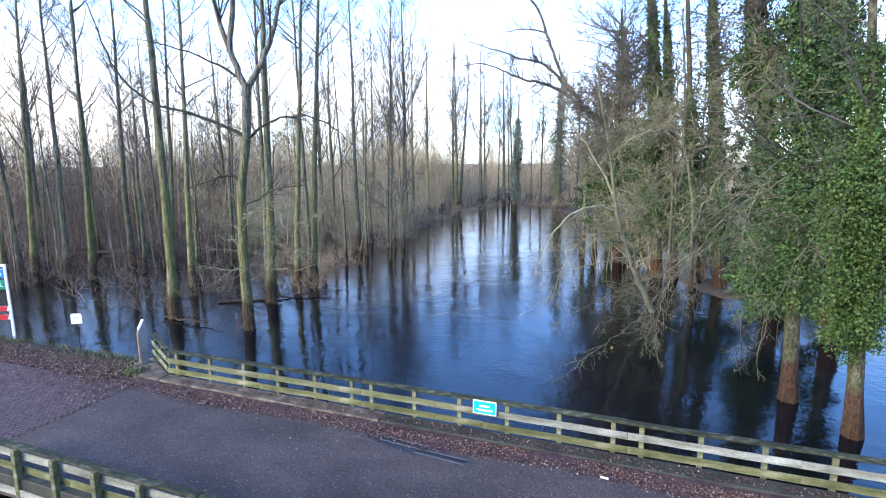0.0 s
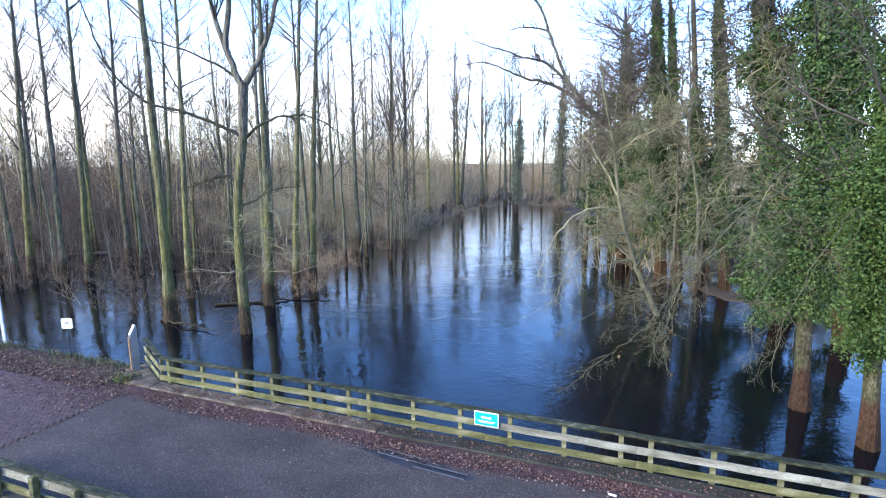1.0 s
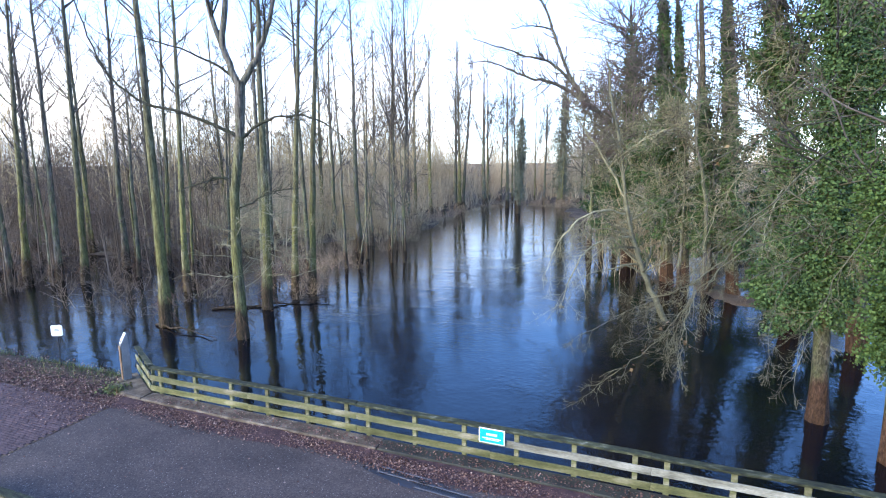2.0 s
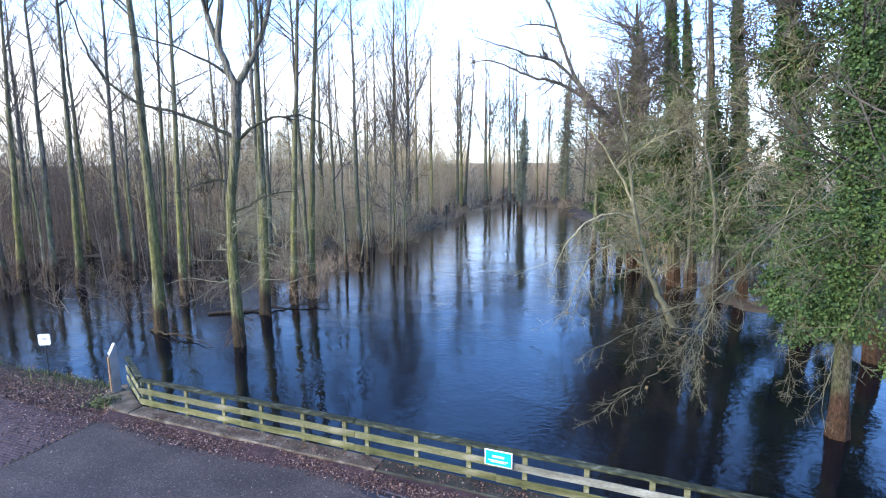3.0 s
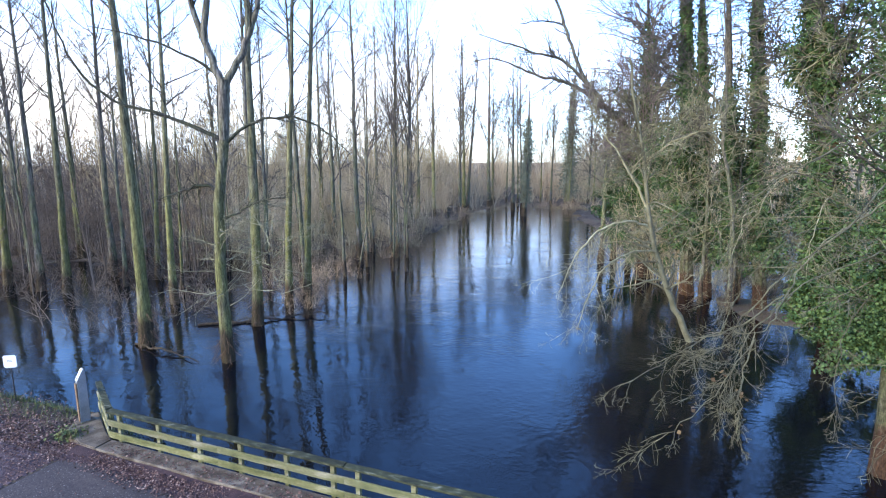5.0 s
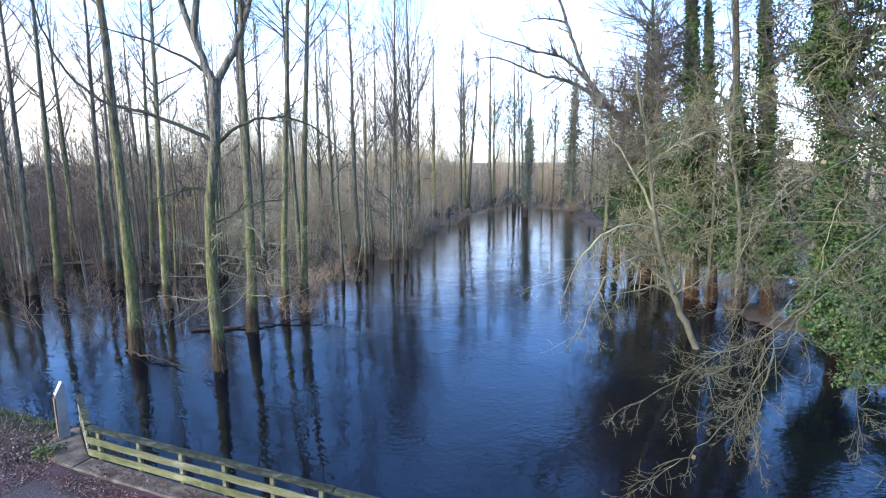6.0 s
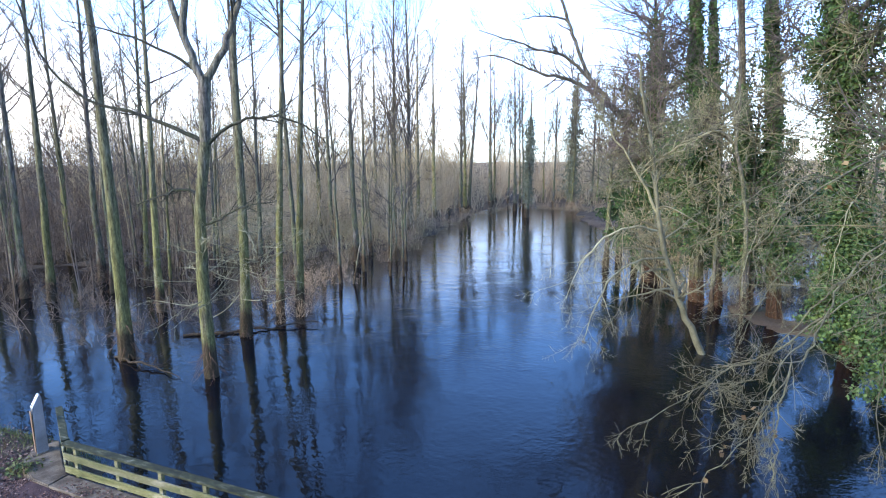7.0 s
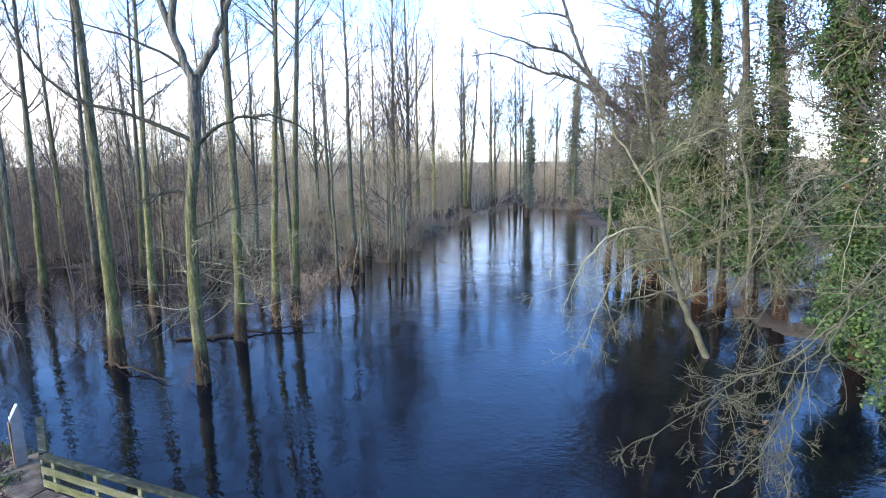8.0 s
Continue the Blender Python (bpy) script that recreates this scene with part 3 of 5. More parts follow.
mid = limb_through(stem, rng, [(-21.6, 24.6, 14.0), (-21.3, 24.7, 16.5), (-21.0, 24.7, 20), (-20.9, 24.6, 25)], 0.17, 0.05, CROWN, 0, 8)
piece_part("fork", stem, M["bark_grey"], fork, "dark purple-grey forked upper stem", base)
limbs = Pieces()
limb_through(limbs, rng, [(-21.0, 24.7, 9.4), (-21.9, 24.3, 10.0), (-23.6, 23.8, 10.7), (-25.6, 23.1, 11.2), (-27.0, 22.6, 12.2), (-27.9, 22.2, 14.0), (-28.6, 22.0, 16.5)], 0.105, 0.03, CROWN, 12, 8, 1.6)
limb_through(limbs, rng, [(-21.0, 24.7, 9.2), (-20.3, 25.0, 10.0), (-19.2, 25.4, 10.5), (-17.8, 25.9, 10.6), (-16.4, 26.5, 10.0), (-15.4, 27.0, 8.8)], 0.09, 0.02, CROWN, 14, 8, 1.8)
limb_through(limbs, rng, [(-21.4, 24.6, 7.0), (-22.0, 24.3, 7.4), (-22.9, 24.0, 7.2), (-24.2, 23.6, 6.7)], 0.09, 0.02, CROWN, 10, 7, 1.2)
limb_through(limbs, rng, [(-21.5, 24.6, 5.6), (-20.6, 24.9, 6.0), (-19.4, 25.3, 6.7), (-18.2, 25.8, 6.8)], 0.06, 0.015, CROWN, 12, 6, 1.2)
limb_through(limbs, rng, [(-20.9, 24.8, 12.4), (-22.6, 24.2, 13.6), (-24.8, 23.4, 14.4), (-26.8, 22.8, 14.8)], 0.08, 0.015, CROWN, 8, 6, 1.6)
for stem_line in (left, right, mid):
    for _ in range(9):
        p = along(stem_line, rng.uniform(0.35, 1.0))
        a = rng.uniform(0, 2 * math.pi)
        grow(limbs, rng, p, np.array([math.cos(a), math.sin(a), rng.uniform(0.4, 1.4)]), rng.uniform(2, 5), 0.05, 0, CROWN)
piece_part("crown", limbs, M["limb_dark"], fork, "dark long limbs and fine bare twigs", base)
shoots = Pieces()
for cx, cy in ((-21.4, 24.4), (-24.0, 29.7), (-20.2, 26.8)):
    for _ in range(22):
        a = rng.uniform(0, 2 * math.pi)
        p = np.array([cx + 0.3 * math.cos(a), cy + 0.3 * math.sin(a), rng.uniform(1.2, 6.0)])
        grow(shoots, rng, p, np.array([math.cos(a), math.sin(a), rng.uniform(-0.3, 0.6)]), rng.uniform(1.4, 3.4), 0.024, 0, TWIGGY)
foot = Pieces()
for _ in range(34):
    a = rng.uniform(0, 2 * math.pi)
    p = np.array([-21.35 + 0.36 * math.cos(a), 24.3 + 0.36 * math.sin(a), WATER + rng.uniform(0.2, 1.8)])
    grow(foot, rng, p, np.array([math.cos(a), math.sin(a), -1.3]), rng.uniform(0.5, 1.2), 0.02, 1, TWIGGY)
piece_part("root_tuft", foot, M["root"], fork, "brown fibrous flood roots", base)["kind"] = "stuff"
piece_part("shoot", shoots, M["lichen_twig"], fork, "pale yellow-green lichen-grown shoots", base)

# leaning sapling at the water's edge
rng = np.random.default_rng(61)
base = (-25.0, 43.2, WATER)
sap = thing("sapling", base, "thin leaning bare sapling at the water's edge", "tree")
acc = Pieces()
limb_through(acc, rng, [(-25.0, 43.2, -2.2), (-24.9, 43.2, -1.2), (-24.4, 43.5, 1.5), (-23.8, 43.7, 4.5), (-23.2, 44, 8)], 0.12, 0.02, CROWN, 14, 7, 1.6, first=0.4)
piece_part("trunk", acc, M["bark_grey"], sap, origin=base)

# dark mooring post standing in the far water
bm = bmesh.new()
bmesh.ops.create_cone(bm, cap_ends=True, segments=14, radius1=0.24, radius2=0.22, depth=3.4)
bmesh.ops.bevel(bm, geom=[e for e in bm.edges if abs(e.verts[0].co.z - e.verts[1].co.z) < 1e-4], offset=0.03, segments=2, affect="EDGES")
post_far = part("mooring_post", bm, M["dark_beam"])
post_far.location = (-34.2, 89.6, -1.2)
tagged(post_far, "dark wooden post with a pale top standing in the flood", "post")

# fallen log lying on the water
rng = np.random.default_rng(62)
acc = Pieces()
limb_through(acc, rng, [(-27.4, 28.2, -1.45), (-26.5, 28.9, -1.36), (-25.4, 29.2, -1.47), (-24.4, 30.4, -1.36), (-23.4, 31.0, -1.46), (-22.3, 32.2, -1.3), (-21.2, 32.7, -1.25)], 0.1, 0.035, TWIGGY, 16, 8, 0.9)
log = piece_part("fallen_log", acc, M["bark_grey"], None, origin=(-25.6, 29.2, WATER))
tagged(log, "dark fallen branch lying on the flood water", "log")
acc = Pieces()
limb_through(acc, rng, [(-28.0, 24.4, -1.45), (-26.0, 24.0, -1.3), (-24.4, 23.9, -1.35), (-22.6, 23.6, -1.45)], 0.07, 0.02, TWIGGY, 16, 6, 0.9)
log = piece_part("fallen_log", acc, M["bark_grey"], None, origin=(-26, 24, WATER))
tagged(log, "thin twiggy dead branch floating between flooded trunks", "log")

# ---- brush and far woods ----


def shrub_shape(seed, height, stems, plan, thick):
    rng = np.random.default_rng(seed)
    acc = Pieces(0.009)
    for _ in range(stems):
        a = rng.uniform(0, 2 * math.pi)
        out3 = rng.uniform(0.1, 0.55)
        grow(acc, rng, (0.25 * math.cos(a), 0.25 * math.sin(a), -0.6), np.array([out3 * math.cos(a), out3 * math.sin(a), 1.0]), height * rng.uniform(0.6, 1.1), thick, 0, plan)
    return acc.arrays()


def young_tree_shape(seed, height, r, boughs=19, thin=0.023):
    rng = np.random.default_rng(seed)
    acc = Pieces(thin)
    pts = line(rng, (0, 0, -0.8), (rng.normal(0, 0.03), rng.normal(0, 0.03), 1), height, 8, 0.025, 0.01)
    acc.tube(pts, np.linspace(r, 0.02, len(pts)), 4)
    plan = [(3, 0.1, 0.07, 3, 5, 34, 0.55, 0.1), (1, 0.14, 0.06, 3, 0, 36, 0.5, 0.2)]
    for _ in range(boughs):
        f = rng.uniform(0.2, 0.97)
        a = rng.uniform(0, 2 * math.pi)
        grow(acc, rng, along(pts, f), np.array([math.cos(a), math.sin(a), rng.uniform(0.5, 1.4)]), height * 0.3 * (1.2 - f), 0.026, 0, plan)
    return acc.arrays()


def scatter(name, shapes, places, rng, lo, hi, mat, label):
    """Many copies of a few shapes, turned and sized by chance, in one mesh."""
    acc = Pieces()
    for x, y in places:
        v, f = shapes[rng.integers(len(shapes))]
        a, s, h2 = rng.uniform(0, 2 * math.pi), rng.uniform(lo, hi), rng.uniform(0.85, 1.2)
        c2, s2 = math.cos(a) * s, math.sin(a) * s
        m3 = np.array([[c2, -s2, 0], [s2, c2, 0], [0, 0, s * h2]])
        z = max(float(ground_height(np.float64(x), np.float64(y))), -1.75)
        acc.add(v @ m3.T + np.array([x, y, z]), f)
    ob = piece_part(name, acc, mat)
    return tagged(ob, label, "undergrowth", kind="stuff")


def sector(rng, n, near, far, lo, hi, keep):
    """Chance places in a fan in front of the bridge; angles in degrees to the left of +y."""
    got = []
    while len(got) < n:
        d, a = math.sqrt(rng.uniform(near ** 2, far ** 2)), radians(rng.uniform(lo, hi))
        x, y = -1.0 - d * math.sin(a), 3.0 + d * math.cos(a)
        if keep(x, y):
            got.append((x, y))
    return got


def in_wood(x, y):
    """Beyond the open stream: its left bank, then the land across its far end."""
    edge = np.interp(y, [25, 33, 41, 50, 58, 70, 84, 100, 112], [-29, -24.0, -24.6, -27.2, -29.2, -31.5, -35, -36, -34])
    return x < edge - 1.5 * math.sin(y * 0.7) and y > 25 or y > 118 - 0.15 * x


def screen(x, y):
    """As in_wood, but thinned where the stream opens the wood to the sky."""
    way = math.degrees(math.atan2(-(x + 1), y - 3))
    return in_wood(x, y) and not open_sky(x, y) and (way < 8 or way > 23 or math.sin(x * 12.9 + y * 7.3) > -0.1)


BRUSH = [(3, 0.14, 0.05, 3, 6, 36, 0.55, 0.15), (2, 0.18, 0.04, 3, 3, 42, 0.5, 0.1), (1, 0.2, 0.02, 3, 0, 40, 0.5, 0.2)]
LOOSE = [(4, 0.13, 0.02, 3, 6, 45, 0.55, 0.15), (2, 0.2, -0.01, 3, 3, 45, 0.5, 0.1), (1, 0.2, 0, 3, 0, 45, 0.5, 0.2)]
rng = np.random.default_rng(70)
brush_shapes = [shrub_shape(200 + k, 4.6, 5, BRUSH, 0.028) for k in range(5)]
loose_shapes = [shrub_shape(220 + k, 2.4, 4, LOOSE, 0.018) for k in range(5)]
scatter("brush", loose_shapes, sector(rng, 46, 43, 64, 38, 63, in_wood) + sector(rng, 16, 33, 43, 28, 63, in_wood), rng, 0.7, 1.5, M["twig_dark"], "tangled brown bare brush standing in the flood")
scatter("brush", brush_shapes, sector(rng, 50, 60, 80, 42, 66, in_wood) + sector(rng, 45, 66, 110, 46, 66, in_wood), rng, 0.8, 1.7, M["twig_dark"], "dense dark brown thicket behind the flooded trunks")
scatter("brush", brush_shapes, sector(rng, 100, 57, 80, 14, 46, in_wood), rng, 0.7, 1.4, M["twig_brown"], "dense brown bare thicket among the flooded trunks")
scatter("brush", brush_shapes, sector(rng, 130, 66, 120, 4, 46, in_wood), rng, 1.2, 2.0, M["twig_hazed"], "far brown thicket under the trees")
tree_shapes = [young_tree_shape(240 + k, 17.0, 0.13) for k in range(8)]
scatter("woodland", tree_shapes, sector(rng, 120, 60, 100, 12, 48, screen), rng, 0.35, 0.6, M["twig_hazed"], "slender bare young trees crowding the flooded wood")
airy_shapes = [young_tree_shape(250 + k, 18.0, 0.11, 17, 0.016) for k in range(8)]
scatter("woodland", airy_shapes, sector(rng, 60, 70, 115, 12, 46, screen) + sector(rng, 40, 64, 110, 44, 66, in_wood), rng, 0.85, 1.25, M["twig_brown"], "tall airy bare trees deep in the flooded wood")
scatter("woodland", tree_shapes, sector(rng, 190, 50, 105, 43, 66, in_wood), rng, 0.35, 0.64, M["twig_dark"], "dark slender bare trees crowding the flooded wood")
scatter("woodland", tree_shapes, sector(rng, 150, 95, 165, -30, 66, screen) + sector(rng, 60, 118, 150, 2, 28, screen), rng, 0.6, 1.2, M["twig_hazed"], "far belt of slender bare trees")
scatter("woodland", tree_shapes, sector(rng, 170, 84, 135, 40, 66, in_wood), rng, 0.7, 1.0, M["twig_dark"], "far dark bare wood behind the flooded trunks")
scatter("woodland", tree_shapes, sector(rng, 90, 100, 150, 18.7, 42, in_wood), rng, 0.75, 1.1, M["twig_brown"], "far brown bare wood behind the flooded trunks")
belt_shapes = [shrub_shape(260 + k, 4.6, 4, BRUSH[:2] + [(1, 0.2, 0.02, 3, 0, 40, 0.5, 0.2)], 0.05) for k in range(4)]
scatter("brush", belt_shapes, sector(rng, 160, 105, 170, -32, 68, screen) + sector(rng, 70, 150, 205, -4, 30, in_wood), rng, 2.4, 3.6, M["twig_hazed"], "distant bare wood closing the horizon")
scatter("brush", loose_shapes, sector(rng, 95, 36, 68, 23, 39, in_wood), rng, 0.45, 0.95, M["twig_red"], "low brown brush standing in water at the stream's edge")
banks = [(-28.0, 59), (-29.5, 63), (-31.0, 80), (-31.3, 100), (-28, 115), (-19, 112), (-13, 110), (-6, 106), (2, 100), (8, 94)]
edge_places = []
for k in range(130):
    (x0, y0), (x1, y1) = banks[k % 9], banks[k % 9 + 1]
    f = rng.uniform()
    edge_places.append((x0 + (x1 - x0) * f + rng.normal(-1.2, 0.9), y0 + (y1 - y0) * f + abs(rng.normal(0, 1.6))))
scatter("brush", loose_shapes, edge_places, rng, 0.6, 1.2, M["twig_red"], "low red-brown brush along the stream's banks")
low_places = []
for k in range(220):
    (x0, y0), (x1, y1) = banks[k % 9], banks[k % 9 + 1]
    f = rng.uniform()
    low_places.append((x0 + (x1 - x0) * f + rng.normal(-0.3, 1.0), y0 + (y1 - y0) * f + rng.normal(0.4, 1.2)))
scatter("brush", loose_shapes, low_places, rng, 0.3, 0.65, M["twig_brown"], "low withered growth along the stream's banks")
scatter("brush", belt_shapes, sector(rng, 70, 124, 168, -2, 23, in_wood), rng, 1.4, 2.2, M["twig_red"], "far reddish-brown bare wood closing the stream's end")
scatter("brush", belt_shapes, sector(rng, 60, 114, 150, 4, 26, in_wood), rng, 1.4, 2.3, M["twig_hazed"], "distant bare wood behind the stream's end")

# ---- the ivy-grown trees on the near side ----


def ivy_sleeve(acc, rng, pts, z0, z1, n, size, spread, trunk_r):
    """Leaves in an uneven coat round a trunk: tufts, bare gaps and hanging swags."""
    z = rng.uniform(z0, z1, n)
    cx, cy = np.interp(z, pts[:, 2], pts[:, 0]), np.interp(z, pts[:, 2], pts[:, 1])
    a = rng.uniform(0, 2 * math.pi, n)
    lump = np.sin(3 * a + z * 0.9 + 1.0) + np.sin(2 * a - z * 1.7) + 0.8 * np.sin(5 * a + z * 3.1) + 1.1 * np.sin(z * 0.75 + a)
    keep = (lump + rng.normal(0, 0.9, n) > -1.5) & (rng.uniform(0, 1, n) < np.clip((z1 - z) / (0.3 * (z1 - z0)), 0, 1) ** 0.7)
    rr = trunk_r * np.interp(z, [8, 20], [1, 0.6]) + np.abs(rng.normal(0.0, 1.0, n)) * spread * np.interp(z, [13, 18], [1.0, 0.45]) * (0.45 + 0.3 * np.clip(lump, 0, 2))
    p = np.stack([cx + rr * np.cos(a), cy + rr * np.sin(a), z - 0.25 * (rr - trunk_r)], axis=-1)[keep]
    o = np.stack([np.cos(a), np.sin(a), np.full(n, 0.45)], axis=-1)[keep]
    acc.leaves(p, size, rng, 0.8, o)


def ivy_mass(acc, rng, centre, radii, n, size):
    """A leafy mass of tufts with holes and a ragged outline."""
    tufts = max(6, n // 70)
    d = rng.normal(size=(tufts, 3))
    d /= np.linalg.norm(d, axis=1)[:, None]
    c2 = np.asarray(centre) + d * np.asarray(radii) * rng.uniform(0.35, 1.05, (tufts, 1))
    k2 = rng.integers(0, tufts, n)
    p = c2[k2] + rng.normal(0, 1, (n, 3)) * np.array([0.3, 0.3, 0.24]) * (np.mean(radii) * 0.42)
    acc.leaves(p, size, rng, 0.7, d[k2] * 0.5 + np.array([0, 0, 0.5]))


DROOP = [(6, 0.14, -0.03, 4, 5, 45, 0.6, 0.15), (4, 0.2, -0.01, 3, 5, 48, 0.5, 0.1), (2, 0.22, 0.03, 3, 0, 45, 0.5, 0.2)]
FINE = [(5, 0.13, 0.02, 4, 8, 42, 0.5, 0.1), (3, 0.17, 0.02, 3, 6, 45, 0.5, 0.1), (2, 0.2, 0.03, 3, 0, 45, 0.45, 0.2)]


def ivy_tree(x, y, lean, r, height, seed, leaves, size, spread, ivy="ivy", ivy_from=0.2, ivy_to=0.85, branches=14, reach=5.0, bend=None, label="tall tree clad in dark ivy standing in the flood", foot="bark_red", masses=()):
    """A flood-standing tree in an ivy coat: trunk, bare crown and leaves."""
    rng = np.random.default_rng(seed)
    base = (x, y, WATER)
    ob = thing("ivy_tree", base, label, "tree", "ivy trees beside the stream")
    if bend is None:
        pts = trunk_line(rng, x, y, lean, height, 0.08)
    else:
        s = np.linspace(0, len(bend) - 1, 5 * len(bend))
        pts = np.stack([np.interp(s, np.arange(len(bend)), [b3[k2] for b3 in bend]) for k2 in range(3)], axis=-1)
        for _ in range(3):
            pts[1:-1] = (pts[:-2] + 2 * pts[1:-1] + pts[2:]) / 4
    up = np.linspace(0, 1, len(pts))
    rad = r * (1.0 - 0.8 * up ** 1.2) * (1 + 0.22 * np.clip(1 - (pts[:, 2] - WATER) / 1.6, 0, 1))
    stem = Pieces()
    # fluted foot: a few ribs run up the trunk
    stem.tube(pts, rad, 14)
    for k2 in range(7):
        a = k2 * 0.9 + rng.uniform(0, 0.4)
        n2 = min(7, len(pts))
        off = np.stack([np.cos(a + 0.12 * np.arange(n2)), np.sin(a + 0.12 * np.arange(n2)), np.zeros(n2)], axis=-1)
        stem.tube(pts[:n2] + off * rad[:n2, None] * 0.86, rad[:n2] * np.linspace(0.3, 0.12, n2), 7)
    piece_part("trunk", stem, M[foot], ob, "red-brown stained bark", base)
    crown = Pieces(0.009)
    ends = []
    for _ in range(branches):
        f = rng.uniform(0.35, 0.97)
        a = rng.uniform(0, 2 * math.pi)
        p = along(pts, f)
        tips = grow(crown, rng, p, np.array([math.cos(a), math.sin(a), rng.uniform(0.2, 1.1)]), reach * (1.3 - f) * rng.uniform(0.7, 1.4), r * 0.1 + 0.018, 0, CROWN)
        if p[2] < 16.0:
            ends.append(tips)
    piece_part("crown", crown, M["twig"], ob, "bare grey-brown branches", base)
    coat = Pieces()
    z0, z1 = WATER + ivy_from * (height - WATER), WATER + ivy_to * (height - WATER)
    ivy_sleeve(coat, rng, pts, z0, z1, leaves, size, spread, r * 0.75)
    for tip in ends[: len(ends) * 2 // 3]:
        k3 = max(20, leaves // 90)
        f = rng.uniform(0, 0.7, k3)
        p = np.array([along(tip, q) for q in f]) + rng.normal(0, 0.16 + spread * 0.12, (k3, 3))
        coat.leaves(p, size, rng, 0.8)
    for centre, radii, n in masses:
        ivy_mass(coat, rng, centre, radii, n, size)
    piece_part("ivy", coat, M[ivy], ob, "glossy green ivy leaves", base, smooth=False)
    return ob, pts, rng


near_a, pts_a, rng_a = ivy_tree(5.55, 24.1, (-0.8, -0.3), 0.31, 20, 101, 26000, 0.105, 0.36, ivy_from=0.17, ivy_to=0.95, branches=10, reach=5,
                                bend=[(5.6, 24.1, -2.4), (5.5, 24.05, 0.5), (5.3, 24.0, 4), (5.25, 23.95, 8.5), (4.75, 23.75, 13.5), (4.4, 23.5, 20)], label="thick old tree with red-brown foot and dark ivy coat",
                                masses=(((5.2, 24.2, 4.6), (1.3, 1.2, 2.6), 8000), ((4.4, 24.6, 2.2), (0.9, 0.8, 1.5), 2600), ((5.0, 23.9, 10.5), (1.2, 1.0, 3.2), 5000), ((6.2, 24.8, 15.6), (1.3, 1.2, 1.2), 1800)))
near_b, pts_b, rng_b = ivy_tree(7.0, 21.6, (-1, -0.4), 0.27, 19, 102, 26000, 0.09, 0.32, "ivy_bright", 0.16, 0.64, 8, 4.5,
                                bend=[(7.0, 21.6, -2.4), (6.8, 21.5, 1), (6.5, 21.35, 5), (6.3, 21.25, 9), (5.9, 21.1, 13), (5.6, 21, 19)], label="ivy-covered tree with bright green leafy mass beside the railing",
                                masses=(((5.9, 20.6, 6.4), (1.1, 1.1, 2.2), 9500), ((6.3, 20.8, 3.2), (1.0, 0.9, 2.1), 8500), ((7.6, 20.6, 5.5), (1.4, 1.2, 3.0), 10000)))
third, pts_c, rng_c = ivy_tree(7.6, 37.8, (-2.5, -0.4), 0.5, 29, 103, 38000, 0.15, 0.8, ivy_from=0.1, ivy_to=0.98, branches=14,
                               masses=(((5.0, 37.4, 13.0), (1.3, 1.2, 2.4), 2600), ((8.6, 37.5, 11.0), (1.6, 1.4, 2.6), 2800), ((7.0, 37.0, 13.5), (2.2, 1.8, 3.2), 4000), ((9.2, 36.0, 16.0), (2.4, 2.0, 2.6), 4500), ((7.0, 37.2, 3.6), (1.7, 1.5, 2.6), 6000), ((5.6, 33.0, 1.6), (1.3, 1.2, 1.4), 4200)))
ivy_tree(9.4, 33.0, (-1.5, -0.5), 0.4, 22, 115, 20000, 0.15, 0.7, branches=12, label="ivy-clad tree among other ivy trunks in floodwater",
         masses=(((9.0, 32.5, 6.0), (1.8, 1.6, 2.6), 4500), ((8.4, 32.5, 12.5), (2.2, 1.8, 3.0), 5000)))
ivy_tree(5.3, 44.2, (-1.9, -0.6), 0.38, 28, 104, 19000, 0.17, 0.32, ivy_from=0.14, ivy_to=0.8, branches=9, label="tall leaning ivy-clad tree with bare crown in the flood",
         masses=(((5.4, 44.0, 3.0), (1.4, 1.3, 2.3), 3500),))
ivy_tree(3.75, 44.6, (-2.2, -0.7), 0.3, 28, 105, 13000, 0.17, 0.36, ivy_from=0.16, ivy_to=0.5, branches=9, label="tall ivy-clad tree with bare crown in the flood",
         masses=(((3.4, 44.4, 3.6), (1.3, 1.2, 2.6), 3500),))
ivy_tree(2.3, 46.6, (-1.6, -0.5), 0.3, 28, 118, 14000, 0.17, 0.3, ivy_from=0.14, ivy_to=0.7, branches=9, label="tall slim ivy-clad tree beside a twin trunk")
ivy_tree(1.0, 46.9, (-1.3, -0.4), 0.42, 28, 106, 23000, 0.17, 0.45, ivy_from=0.14, ivy_to=0.8, branches=9, label="tall ivy-clad tree with bare crown in the flood",
         masses=(((0.6, 46.5, 5.0), (1.8, 1.6, 3.0), 5000), ((-0.4, 46.0, 9.0), (1.8, 1.6, 2.4), 3500)))
old, pts_o, _ = ivy_tree(-2.2, 52.4, (-0.6, -0.2), 0.5, 21, 107, 16000, 0.16, 0.8, ivy_from=0.2, ivy_to=0.95, branches=22, reach=6, label="broad ivy-clad tree over the water",
         masses=(((-3.0, 52.0, 5.5), (2.4, 2.0, 3.0), 5000), ((-1.0, 51.0, 8.5), (2.2, 2.0, 3.0), 4000)))
